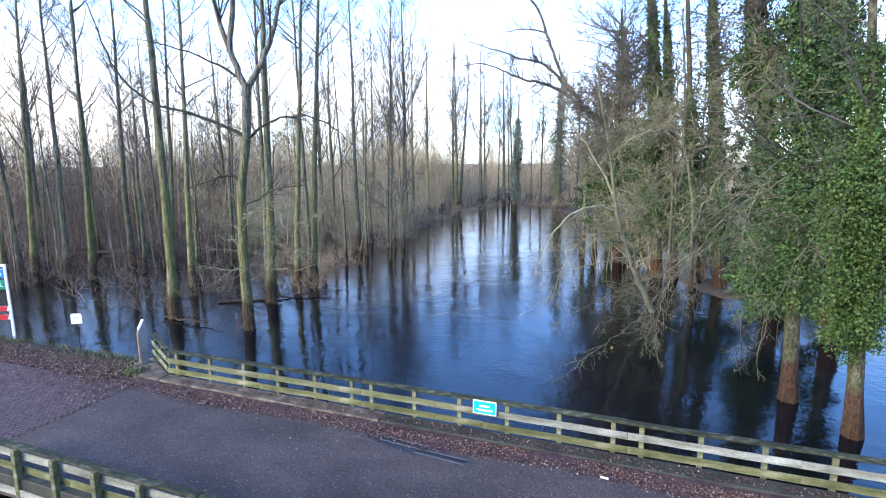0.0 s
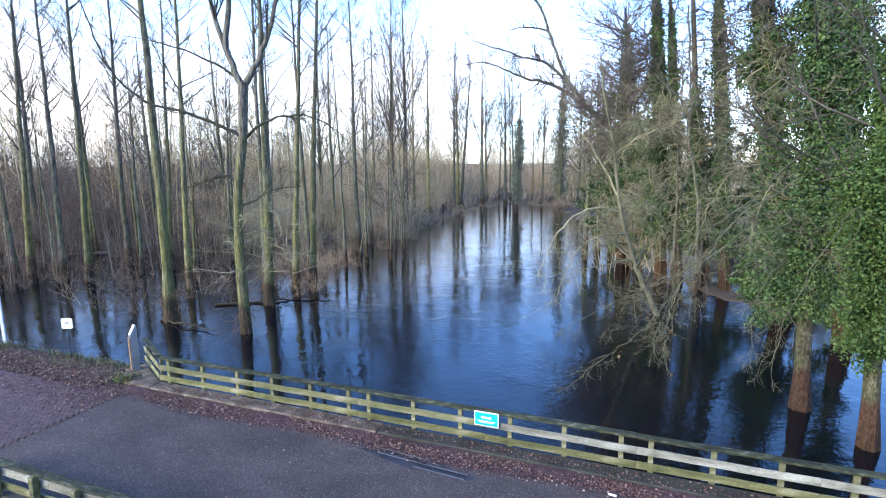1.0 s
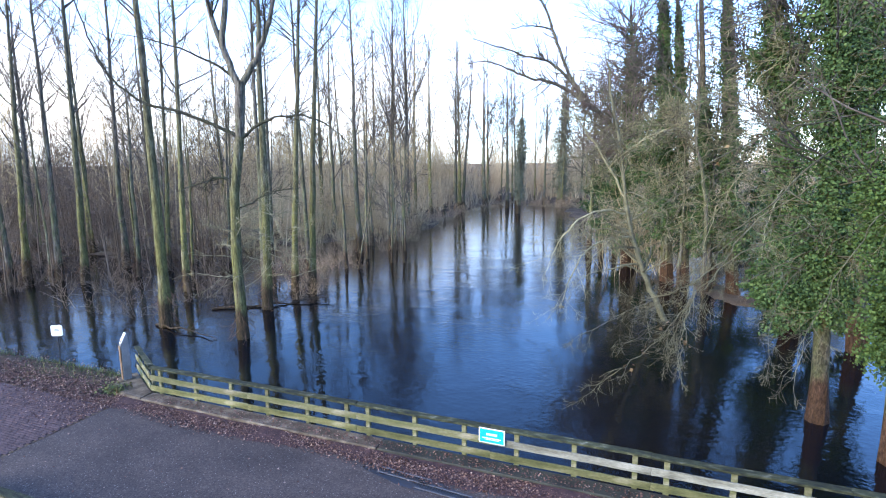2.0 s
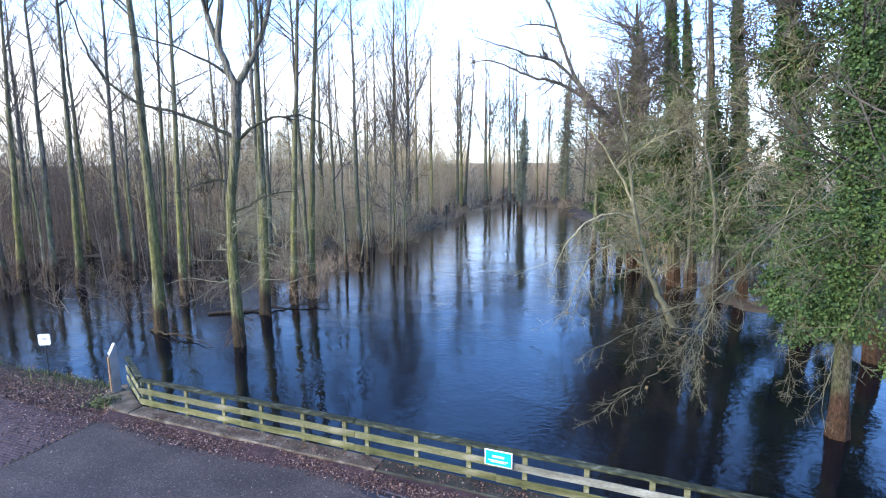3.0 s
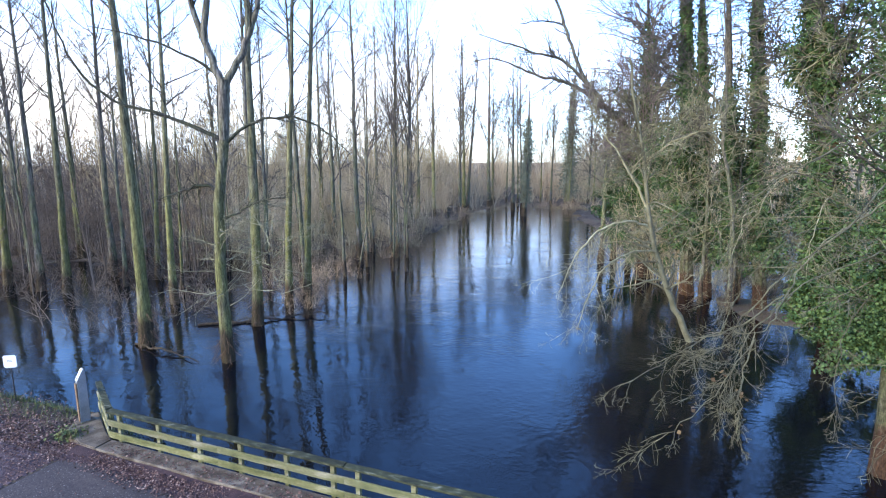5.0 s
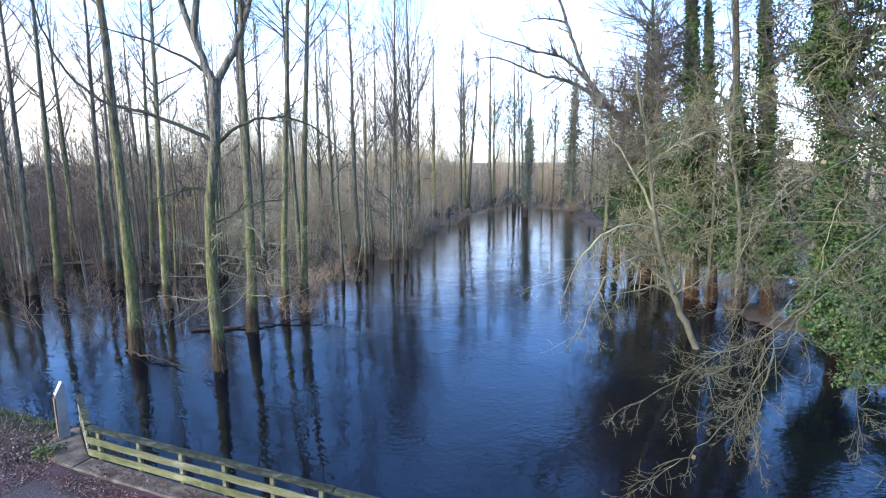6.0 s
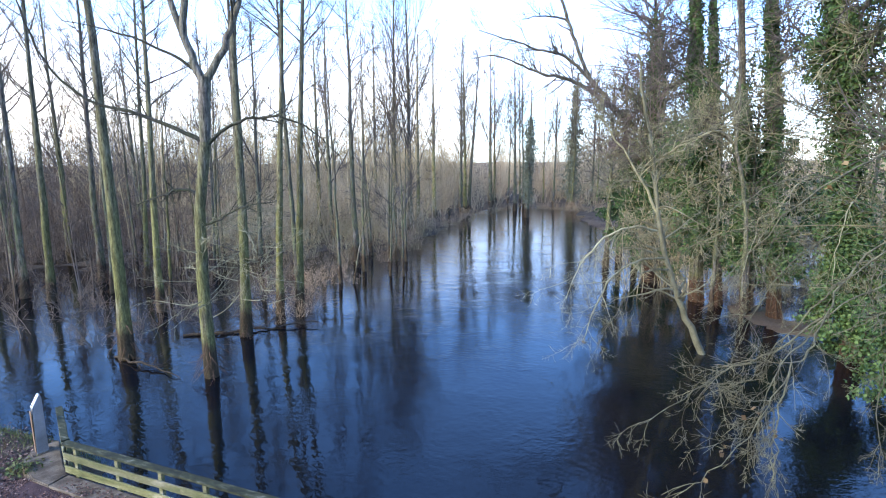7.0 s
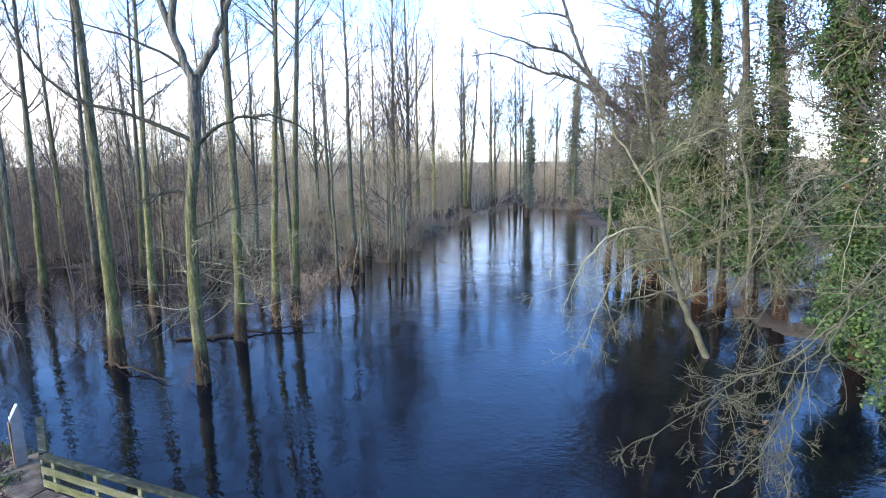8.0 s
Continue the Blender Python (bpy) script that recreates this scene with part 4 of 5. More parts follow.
# its dead leaning head and long limbs over the stream
rng = np.random.default_rng(108)
acc = Pieces()
limb_through(acc, rng, [(-2.3, 52.4, 9.5), (-4.4, 52.0, 11.5), (-6.4, 51.7, 13.6), (-7.7, 51.4, 15.4), (-8.4, 51.2, 17.2), (-9.2, 50.9, 19.4), (-10.0, 50.6, 21.8), (-12.0, 49.8, 23.6)], 0.21, 0.08, CROWN, 16, 9, 1.8, first=0.2)
limb_through(acc, rng, [(-6.8, 51.6, 14.0), (-8.2, 51.2, 15.7), (-9.5, 50.8, 16.8), (-11.4, 50.1, 17.2), (-13.3, 49.4, 17.9), (-15.7, 48.4, 18.7)], 0.17, 0.03, CROWN, 24, 8, 2.2)
limb_through(acc, rng, [(-5.4, 51.8, 12.4), (-7.6, 51.4, 14.2), (-9.2, 50.8, 15.0), (-11.0, 50.1, 15.3), (-12.4, 49.7, 15.9), (-14.3, 49.0, 16.9), (-16.2, 48.4, 16.6)], 0.2, 0.03, CROWN, 24, 8, 2.2)
limb_through(acc, rng, [(-9.2, 50.9, 19.4), (-10.8, 50.3, 19.8), (-12.6, 49.6, 19.5)], 0.09, 0.03, CROWN, 8, 7, 1.4)
fine = Pieces(0.0115)
for _ in range(110):
    a = rng.uniform(0, 2 * math.pi)
    p = along(pts_o, rng.uniform(0.4, 0.95))
    grow(fine, rng, p, np.array([math.cos(a) - 0.35, math.sin(a) - 0.2, rng.uniform(0.3, 1.0)]), rng.uniform(3.0, 6.0), 0.06, 0, FINE)
for _ in range(45):
    f, a = rng.uniform(0, 1), rng.uniform(0, 2 * math.pi)
    p = np.array([-2.3 - 4.2 * f, 52.0 - 0.6 * f, 8.5 + 5.0 * f])
    grow(fine, rng, p, np.array([math.cos(a), math.sin(a) - 0.3, rng.uniform(0.0, 1.0)]), rng.uniform(2.0, 3.6), 0.035, 0, FINE)
piece_part("fine_crown", fine, M["twig_purple"], old, "fine purple-brown bare twigs", (-2.2, 52.4, WATER))
piece_part("limb", acc, M["bark_grey"], old, "dark dead limbs with fine twigs", (-2.2, 52.4, WATER))
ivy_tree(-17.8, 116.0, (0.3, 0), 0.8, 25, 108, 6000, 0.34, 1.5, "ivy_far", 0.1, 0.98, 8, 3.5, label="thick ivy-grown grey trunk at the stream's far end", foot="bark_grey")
# reddish twiggy crown behind it
for k, (x, y, hgt) in enumerate(((-5.0, 60.0, 17.0), (-2.0, 63.0, 17.5), (14.0, 58.0, 14.0), (-6.0, 57.0, 16.0), (-1.5, 56.0, 17.0), (-3.5, 58.0, 16.0), (-0.5, 66.0, 17.0))):
    tall_tree(x, y, (0.4 * math.sin(k), 0.2), 0.26, hgt, 120 + k, "bark_grey", first=0.3, branches=15, reach=5.5, low=4, label="bare tree with a dense fine red-brown crown", group="trees beside the stream")
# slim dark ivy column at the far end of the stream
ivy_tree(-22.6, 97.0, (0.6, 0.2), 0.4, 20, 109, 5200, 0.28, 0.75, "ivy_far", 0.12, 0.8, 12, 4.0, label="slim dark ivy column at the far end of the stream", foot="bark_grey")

# twisted olive tree between the ivy trunks
rng = np.random.default_rng(110)
base = (3.3, 42.2, WATER)
bare = thing("tree", base, "twisted olive-barked bare tree among the ivy trunks", "tree", "trees beside the stream")
acc = Pieces()
limb_through(acc, rng, [(3.3, 42.2, -2.3), (3.2, 42.1, 2.5), (2.95, 41.9, 6.2), (2.0, 41.5, 9.4), (2.2, 41.5, 11.6), (1.9, 41.4, 14), (1.6, 41.3, 18)], 0.15, 0.05, CROWN, 14, 10, 2.2, first=0.3)
limb_through(acc, rng, [(2.0, 41.5, 9.4), (1.3, 41.2, 10.1), (0.5, 40.9, 10.1), (-0.8, 40.4, 9.6), (-1.9, 39.9, 9.2)], 0.12, 0.03, DROOP, 12, 7, 1.8)
limb_through(acc, rng, [(2.1, 41.5, 10.8), (1.4, 41.2, 12.2), (0.6, 40.8, 12.8), (-0.4, 40.5, 13.8)], 0.1, 0.03, CROWN, 10, 7, 1.8)
piece_part("trunk", acc, M["bark_grey"], bare, origin=base)
# straight thin poles near it
for k, (x, y, dx) in enumerate(((1.8, 44.5, 0.1), (3.7, 44.0, -0.2), (4.4, 46.5, 0.3))):
    tall_tree(x, y, (dx, 0), 0.14, 15, 140 + k, "bark_grey", first=0.4, branches=12, reach=3, low=6, label="thin bare pole-like tree in flood water", group="trees beside the stream")

# leaning tree that rises out of the water and arches over the stream
rng = np.random.default_rng(111)
base = (0.6, 35.6, WATER)
lean_tree = thing("leaning_tree", base, "leaning pale olive bare tree rising out of the flood", "tree", "trees beside the stream")
acc = Pieces()
limb_through(acc, rng, [(0.85, 35.7, -2.4), (0.5, 35.5, -1.1), (-0.5, 35.1, 1.0), (-1.2, 34.8, 2.8), (-2.0, 34.5, 6.0), (-2.2, 34.5, 8.4), (-2.9, 34.2, 11.4), (-3.2, 34.0, 13.5)], 0.2, 0.05, DROOP, 30, 9, 3.0, first=0.3)
piece_part("trunk", acc, M["sapling"], lean_tree, origin=base)
acc = Pieces()
limb_through(acc, rng, [(-2.0, 34.5, 6.0), (-3.0, 34.0, 8.0), (-4.4, 33.6, 10.0), (-5.2, 33.2, 11.6)], 0.08, 0.02, DROOP, 14, 6, 2.2)
limb_through(acc, rng, [(-1.9, 34.6, 5.0), (-3.2, 33.2, 5.4), (-4.6, 32.0, 4.6), (-5.4, 31.4, 3.4), (-5.8, 31.2, 2.0)], 0.07, 0.015, DROOP, 16, 6, 2.0)
limb_through(acc, rng, [(-1.4, 34.8, 3.6), (-2.8, 32.6, 3.9), (-4.0, 31.0, 3.0), (-4.6, 30.2, 1.4), (-4.8, 30.0, 0.2)], 0.06, 0.015, DROOP, 16, 6, 1.8)
limb_through(acc, rng, [(-2.2, 34.5, 8.4), (-0.6, 33.8, 9.6), (0.8, 33.0, 9.8)], 0.07, 0.02, DROOP, 14, 6, 2.0)
piece_part("crown", acc, M["lichen_twig"], lean_tree, "pale lichen-grown drooping branches", base)

# lichened limbs that reach from the near ivy tree over the water
acc = Pieces()
rng = np.random.default_rng(112)
limb_through(acc, rng, [(5.3, 24.0, 7.6), (4.0, 23.0, 7.0), (2.4, 21.5, 5.97), (1.57, 20.2, 5.01), (1.1, 19.2, 4.46), (0.68, 18.6, 4.22), (-0.02, 17.5, 3.48), (-0.9, 16.4, 2.76), (-1.73, 16.2, 2.31)], 0.027, 0.006, DROOP, 20, 7, 1.25)
limb_through(acc, rng, [(5.3, 24.0, 6.0), (3.7, 22.4, 5.6), (2.1, 21.0, 5.2), (0.9, 19.8, 4.2), (0.3, 18.9, 3.2), (0.0, 18.3, 2.5)], 0.027, 0.006, DROOP, 15, 7, 1.05)
limb_through(acc, rng, [(5.2, 23.9, 9.5), (3.8, 21.4, 9.2), (2.4, 19.7, 8.8), (1.1, 18.4, 8.3), (-0.2, 17.6, 7.2), (-1.0, 17.4, 6.0)], 0.028, 0.008, DROOP, 12, 6, 1.4)
limb_through(acc, rng, [(5.2, 23.9, 8.6), (3.9, 21.6, 7.9), (2.7, 20.0, 6.8), (1.5, 19.2, 6.0), (0.5, 18.8, 4.9), (0.0, 18.6, 3.9)], 0.03, 0.008, DROOP, 14, 6, 1.4)
limb_through(acc, rng, [(5.2, 24.2, 8.0), (3.4, 25.0, 8.9), (1.4, 26.4, 9.4), (-0.6, 27.0, 9.6), (-2.4, 26.8, 9.2), (-3.6, 26.4, 8.0)], 0.02, 0.006, DROOP, 22, 6, 1.9)
limb_through(acc, rng, [(5.2, 24.2, 6.6), (3.2, 25.2, 6.6), (0.8, 26.2, 6.4), (-1.4, 26.2, 5.4), (-2.8, 25.2, 4.0), (-3.6, 24.6, 2.6)], 0.02, 0.006, DROOP, 22, 6, 1.8)
limb_through(acc, rng, [(6.4, 21.4, 7.0), (5.2, 19.8, 6.6), (4.2, 18.6, 5.4), (3.4, 17.8, 3.8), (3.0, 17.4, 2.4)], 0.02, 0.006, DROOP, 12, 6, 1.3)
limb_through(acc, rng, [(1.57, 20.2, 5.0), (0.6, 19.5, 4.3), (-0.57, 19.0, 3.8), (-1.4, 17.7, 3.6), (-2.2, 16.8, 3.35)], 0.026, 0.006, DROOP, 14, 6, 1.1)
limb_through(acc, rng, [(0.68, 18.6, 4.2), (0.4, 18.0, 3.4), (0.3, 17.5, 2.7), (0.4, 17.2, 2.0)], 0.02, 0.006, DROOP, 10, 6, 0.9)
limb_through(acc, rng, [(4.6, 23.6, 4.6), (3.6, 22.4, 3.6), (3.2, 21.4, 2.4), (3.2, 20.5, 1.0)], 0.024, 0.006, DROOP, 10, 6, 0.9)
piece_part("limb", acc, M["limb_lichen"], near_a, "pale lichen-grown limbs and drooping bare twigs", (5.55, 24.1, WATER))
acc = Pieces()
limb_through(acc, rng, [(7.0, 37.0, 7.0), (5.0, 35.0, 7.8), (2.6, 32.6, 7.6), (0.6, 30.4, 6.4), (-0.8, 29.2, 4.8)], 0.032, 0.008, DROOP, 22, 7, 2.0)
limb_through(acc, rng, [(7.0, 37.0, 5.0), (5.0, 34.4, 5.0), (3.0, 32.0, 3.8), (1.8, 30.4, 2.0), (1.2, 29.6, 0.6)], 0.032, 0.008, DROOP, 22, 7, 2.0)
limb_through(acc, rng, [(6.6, 36.6, 9.5), (4.6, 34.8, 10.6), (2.4, 33.0, 11.2), (0.4, 31.6, 11.0), (-1.6, 30.6, 10.2)], 0.032, 0.008, DROOP, 22, 7, 2.1)
piece_part("limb", acc, M["sapling"], third, "olive drooping limbs", (7.6, 37.8, WATER))
# more thin drooping limbs from the trunks behind
rng = np.random.default_rng(116)
acc = Pieces()
for k in range(12):
    x0, y0 = ((7.2, 37.4), (5.0, 44.0), (3.5, 44.4), (0.9, 46.6), (-2.2, 52.0))[k % 5]
    p = np.array([x0, y0, rng.uniform(4, 14)])
    a = rng.uniform(3.4, 4.5)
    n2, reach2 = 6, rng.uniform(4.5, 8.0)
    way2 = np.array([math.cos(a), math.sin(a), 0.0])
    rise, fall = rng.uniform(0.5, 2.0), rng.uniform(2.0, 5.0)
    pts2 = [p + way2 * reach2 * s2 + np.array([rng.normal(0, 0.25), rng.normal(0, 0.25), rise * math.sin(2.4 * s2) - fall * s2 * s2]) for s2 in np.linspace(0, 1, n2)]
    pts2 = [np.array([q[0], q[1], max(q[2], -0.8 + 0.3 * i2)]) for i2, q in zip(range(n2, 0, -1), pts2)]
    limb_through(acc, rng, pts2, 0.05, 0.01, DROOP, 16, 6, 1.9)
piece_part("limb", acc, M["lichen_twig"], third, "thin drooping olive twigs", (7.6, 37.8, WATER))
# dense curtain of fine olive twigs that ties the ivy trees together
rng = np.random.default_rng(117)
LACE = [(5, 0.16, 0.0, 4, 8, 46, 0.55, 0.1), (3, 0.2, -0.01, 3, 5, 46, 0.5, 0.1), (2, 0.22, 0.02, 3, 0, 45, 0.45, 0.2)]
for owner, foot2, mat2, count2, lo2, hi2, thin2 in ((third, (7.4, 37.4), "lichen_twig", 20, 7.5, 16, 0.0182), (third, (5.0, 44.0), "lichen_twig", 13, 3, 15, 0.0208), (third, (3.4, 44.2), "sapling", 9, 3, 15, 0.0208), (old, (0.8, 46.6), "lichen_twig", 29, 2.5, 15, 0.0221),
                                                 (old, (-2.2, 52.2), "lichen_twig", 33, 2.5, 14, 0.0234), (near_a, (5.2, 24.0), "sapling", 33, 3.5, 16, 0.0117),
                                                 (third, (4.5, 44.0), "twig", 24, 15, 25, 0.02), (old, (0.2, 46.6), "twig", 24, 15, 25, 0.02), (third, (6.0, 37.4), "twig", 18, 14, 24, 0.018), (third, (7.2, 37.2), "twig", 27, 9, 19, 0.0195), (third, (5.0, 44.0), "twig", 13, 10, 19, 0.0208), (old, (0.8, 46.6), "twig", 23, 10, 19, 0.0208)):
    acc = Pieces(thin2)
    for _ in range(count2):
        a, z2 = rng.uniform(2.6, 5.6), rng.uniform(lo2, hi2)
        grow(acc, rng, (foot2[0] + 0.3 * math.cos(a), foot2[1] + 0.3 * math.sin(a), z2), np.array([math.cos(a), math.sin(a), rng.uniform(-0.2, 0.6)]), rng.uniform(2.2, 4.8) * (0.6 if owner is near_a else 1.0), 0.03, 0, LACE)
    piece_part("twig", acc, M[mat2], owner, "fine olive lichen-grown twigs", (owner.location.x, owner.location.y, WATER))["kind"] = "stuff"
# last withered leaves on the twigs
acc = Pieces()
cl = np.array([(1.2, 18.5, 8.4), (0.9, 18.6, 8.0), (2.0, 19.4, 8.7), (0.0, 18.1, 3.4), (-0.5, 17.3, 2.9), (2.6, 19.6, 8.9), (-1.0, 17.0, 2.4), (0.5, 18.6, 2.8), (1.0, 29.8, 1.0), (-4.7, 30.0, 0.4)])
acc.leaves(np.repeat(cl, 5, axis=0) + rng.normal(0, 0.1, (50, 3)), 0.11, rng, 1.2)
tagged(piece_part("withered_leaf", acc, M["ivy_dead"], near_a, "curled pale brown withered leaves", (5.55, 24.1, WATER), smooth=False), kind="stuff")
rng = np.random.default_rng(114)
crowd = [(rng.uniform(-4, 2), rng.uniform(48, 64)) for _ in range(12)] + [(rng.uniform(9, 13), rng.uniform(46, 64)) for _ in range(8)]
scatter("brush", brush_shapes, crowd, rng, 1.3, 2.0, M["twig_brown"], "fine red-brown bare twigs between the ivy trees")
# brushwood and low ivy round the feet on this side
rng = np.random.default_rng(113)
side = [(6.0 + rng.normal(0, 3.0), 46 + rng.uniform(2, 22)) for _ in range(44)]
scatter("brush", loose_shapes, side, rng, 0.8, 1.7, M["twig_brown"], "brown flooded brush between the ivy trees")
east = [(rng.uniform(12, 44), rng.uniform(48, 100)) for _ in range(45)] + [(rng.uniform(-6, 10), rng.uniform(72, 112)) for _ in range(40)]
scatter("brush", brush_shapes, east, rng, 0.8, 1.8, M["twig_brown"], "brown thicket behind the ivy trees")
east = [(rng.uniform(14, 45), rng.uniform(52, 110)) for _ in range(50)] + [(rng.uniform(-4, 12), rng.uniform(74, 108)) for _ in range(26)]
scatter("woodland", tree_shapes, east, rng, 0.5, 0.85, M["twig_hazed"], "slender bare trees behind the ivy trees")
acc = Pieces()
for _ in range(14):
    x, y = rng.uniform(9, 22), rng.uniform(54, 74)
    ivy_mass(acc, rng, (x, y, rng.uniform(0, 6)), (1.8, 1.8, 2.2), 900, 0.22)
for x, y, z, n in ((-4.5, 56, 1.5, 1500), (-6.0, 58, 4.5, 1500), (2.6, 51, 1.0, 1500), (-0.5, 50, 1.2, 1200), (8.8, 43, 0.5, 1500), (8.5, 34, 1.0, 2000)):
    ivy_mass(acc, rng, (x, y, z), (1.6, 1.6, 2.0), n, 0.2)
for _ in range(32):
    ivy_mass(acc, rng, (rng.uniform(-3, 10), rng.uniform(51, 64), rng.uniform(0.3, 9)), (1.6, 1.6, 1.9), 1000, 0.2)
bank = [(rng.uniform(3, 9), rng.uniform(40, 50)) for _ in range(26)]
scatter("brush", loose_shapes, bank, rng, 0.3, 0.6, M["twig_dark"], "low dark twigs on the soggy bank under the ivy trees")
low_ivy = piece_part("ivy_undergrowth", acc, M["ivy"], None, smooth=False)
tagged(low_ivy, "dark evergreen ivy undergrowth between the trees", "undergrowth", kind="stuff")

# ---- the bridge ----
DECK_X0, DECK_X1 = -17.4, 12.0
deck = box_part("bridge_deck", (DECK_X1 - DECK_X0, 6.62, 0.5), ((DECK_X0 + DECK_X1) / 2, 11.63, -0.25), M["asphalt"], bevel=0.01)
tagged(deck, "grey worn asphalt bridge deck scattered with pale chips", "bridge deck", kind="structure")
road = box_part("road", (60, 4.9, 0.3), (-17.41 - 30, 11.2, -0.155), M["soil"], bevel=0.01)
tagged(road, "road bed under purple-red brick pavers", "road", kind="structure")
for x, label in ((-18.2, "stained concrete abutment under the bridge end"), (12.6, "stained concrete abutment at the far bridge end")):
    ab = box_part("abutment", (1.5, 7.4, 3.2), (x, 11.6, -1.86), M["concrete"], bevel=0.04)
    tagged(ab, label, "abutment", kind="structure")

# concrete upstand, pale as far as the first joint, then dark and wet
curb = box_part("kerb", (9.2, 0.56, 0.22), (-12.22, 14.53, 0.0), M["concrete"], bevel=0.025)
tagged(curb, "pale stained concrete kerb under the railing", "kerb", kind="structure")
bm = bmesh.new()
ring = [(-19.25, 15.35), (-18.75, 14.72), (-17.6, 14.3), (-16.84, 14.25), (-16.84, 14.81), (-17.3, 15.0), (-18.3, 15.55), (-19.0, 15.95)]
lo = [bm.verts.new((x, y, -0.3)) for x, y in ring]
hi = [bm.verts.new((x, y, 0.115)) for x, y in ring]
bm.faces.new(hi)
bm.faces.new(lo[::-1])
for k in range(len(ring)):
    bm.faces.new((lo[k], lo[(k + 1) % len(ring)], hi[(k + 1) % len(ring)], hi[k]))
bmesh.ops.recalc_face_normals(bm, faces=bm.faces)
bmesh.ops.bevel(bm, geom=[e for e in bm.edges if e.verts[0].co.z > 0 and e.verts[1].co.z > 0], offset=0.03, segments=2, affect="EDGES")
tagged(part("kerb", bm, M["concrete"]), "widened pale concrete kerb at the bridge end", "kerb", kind="structure")
curb = box_part("kerb", (19.5, 0.55, 0.21), (2.15, 14.535, 0.0), M["dark_beam"], bevel=0.025)
tagged(curb, "dark wet mossy kerb beam under the railing", "kerb", kind="structure")
curb = box_part("kerb", (29.0, 0.34, 0.3), (-2.9, 8.45, 0.02), M["dark_beam"], bevel=0.025)
tagged(curb, "dark kerb beam along the near bridge edge", "kerb", kind="structure")

POST_X = [-16.5, -14.89, -13.33, -11.86, -10.33, -8.9, -8.18, -6.66, -5.16, -3.68, -2.17, -0.7, 0.03, 1.47, 2.93, 4.39, 5.85, 7.3, 8.75, 10.2, 11.6]
JOINTS = [-16.9, -12.6, -8.54, -4.4, -0.33, 3.7, 7.9, 12.0]
wood = random.Random(5)


def plank(name, a, b2, height, thick, z, y, mat, parent, tilt=0.0):
    """One board along x with a slightly uneven run."""
    bm = bmesh.new()
    n = 6
    ln = b2 - a
    rows = []
    for k in range(n + 1):
        dx, dz, dy = a + ln * k / n, wood.uniform(-0.008, 0.008), wood.uniform(-0.006, 0.006)
        c2 = 0.008
        prof = [(-thick / 2, -height / 2 + c2), (-thick / 2 + c2, -height / 2), (thick / 2 - c2, -height / 2), (thick / 2, -height / 2 + c2), (thick / 2, height / 2 - c2), (thick / 2 - c2, height / 2), (-thick / 2 + c2, height / 2), (-thick / 2, height / 2 - c2)]
        rows.append([bm.verts.new((dx - (a + b2) / 2, py + dy, pz + dz + tilt * py)) for py, pz in prof])
    for k in range(n):
        for j in range(8):
            bm.faces.new((rows[k][j], rows[k][(j + 1) % 8], rows[k + 1][(j + 1) % 8], rows[k + 1][j]))
    bm.faces.new(rows[0][::-1])
    bm.faces.new(rows[-1])
    bmesh.ops.recalc_face_normals(bm, faces=bm.faces)
    ob = part(name, bm, mat, parent)
    ob.location = ((a + b2) / 2, y, z)
    return ob


rail = thing("bridge_railing", (0, 14.85, 0), "weathered green-stained wooden bridge railing with three boards", "railing")
for x in POST_X:
    p = box_part("post", (0.13, 0.1, 1.22), (x, 0.03, 0.4), M["deck_wood"], rail, 0.01)
    p.rotation_euler = (radians(wood.uniform(-0.6, 0.6)), radians(wood.uniform(-0.6, 0.6)), 0)
for a, b2 in zip(JOINTS[:-1], JOINTS[1:]):
    plank("handrail", a + 0.004, b2 - 0.004, 0.06, 0.2, 1.035 + wood.uniform(-0.008, 0.008), 0.0, M["rail_cap"], rail, 0.1)
    plank("rail_board", a + 0.004, b2 - 0.004, 0.2, 0.045, 0.66 + wood.uniform(-0.01, 0.01), -0.048, M["pale_wood"] if a > -4.5 else M["deck_wood"], rail)
    plank("rail_board", a + 0.004, b2 - 0.004, 0.2, 0.045, 0.26 + wood.uniform(-0.01, 0.01), -0.048, M["moss_plank"], rail)

wing = thing("railing_wing", (-16.95, 14.9, 0), "short splayed wooden railing wing at the bridge end", "railing")
turn = Matrix.Rotation(math.atan2(1.25, -2.2), 4, "Z")
way = Vector((-2.2, 1.25, 0)).normalized()
for d in (0.1, 1.25, 2.45):
    box_part("post", (0.12, 0.1, 1.26), tuple(way * d + Vector((0.03, 0.05, 0.42))), M["deck_wood"], wing, 0.01, turn)
for z, name, size, mat in ((1.05, "handrail", (2.6, 0.18, 0.06), "rail_cap"), (0.66, "rail_board", (2.55, 0.045, 0.2), "deck_wood"), (0.26, "rail_board", (2.55, 0.045, 0.2), "deck_wood")):
    off = Vector((-0.03, -0.05, 0)) if name == "rail_board" else Vector((0, 0, 0))
    box_part(name, size, tuple(way * 1.3 + off + Vector((0, 0, z))), M[mat], wing, 0.008, turn)

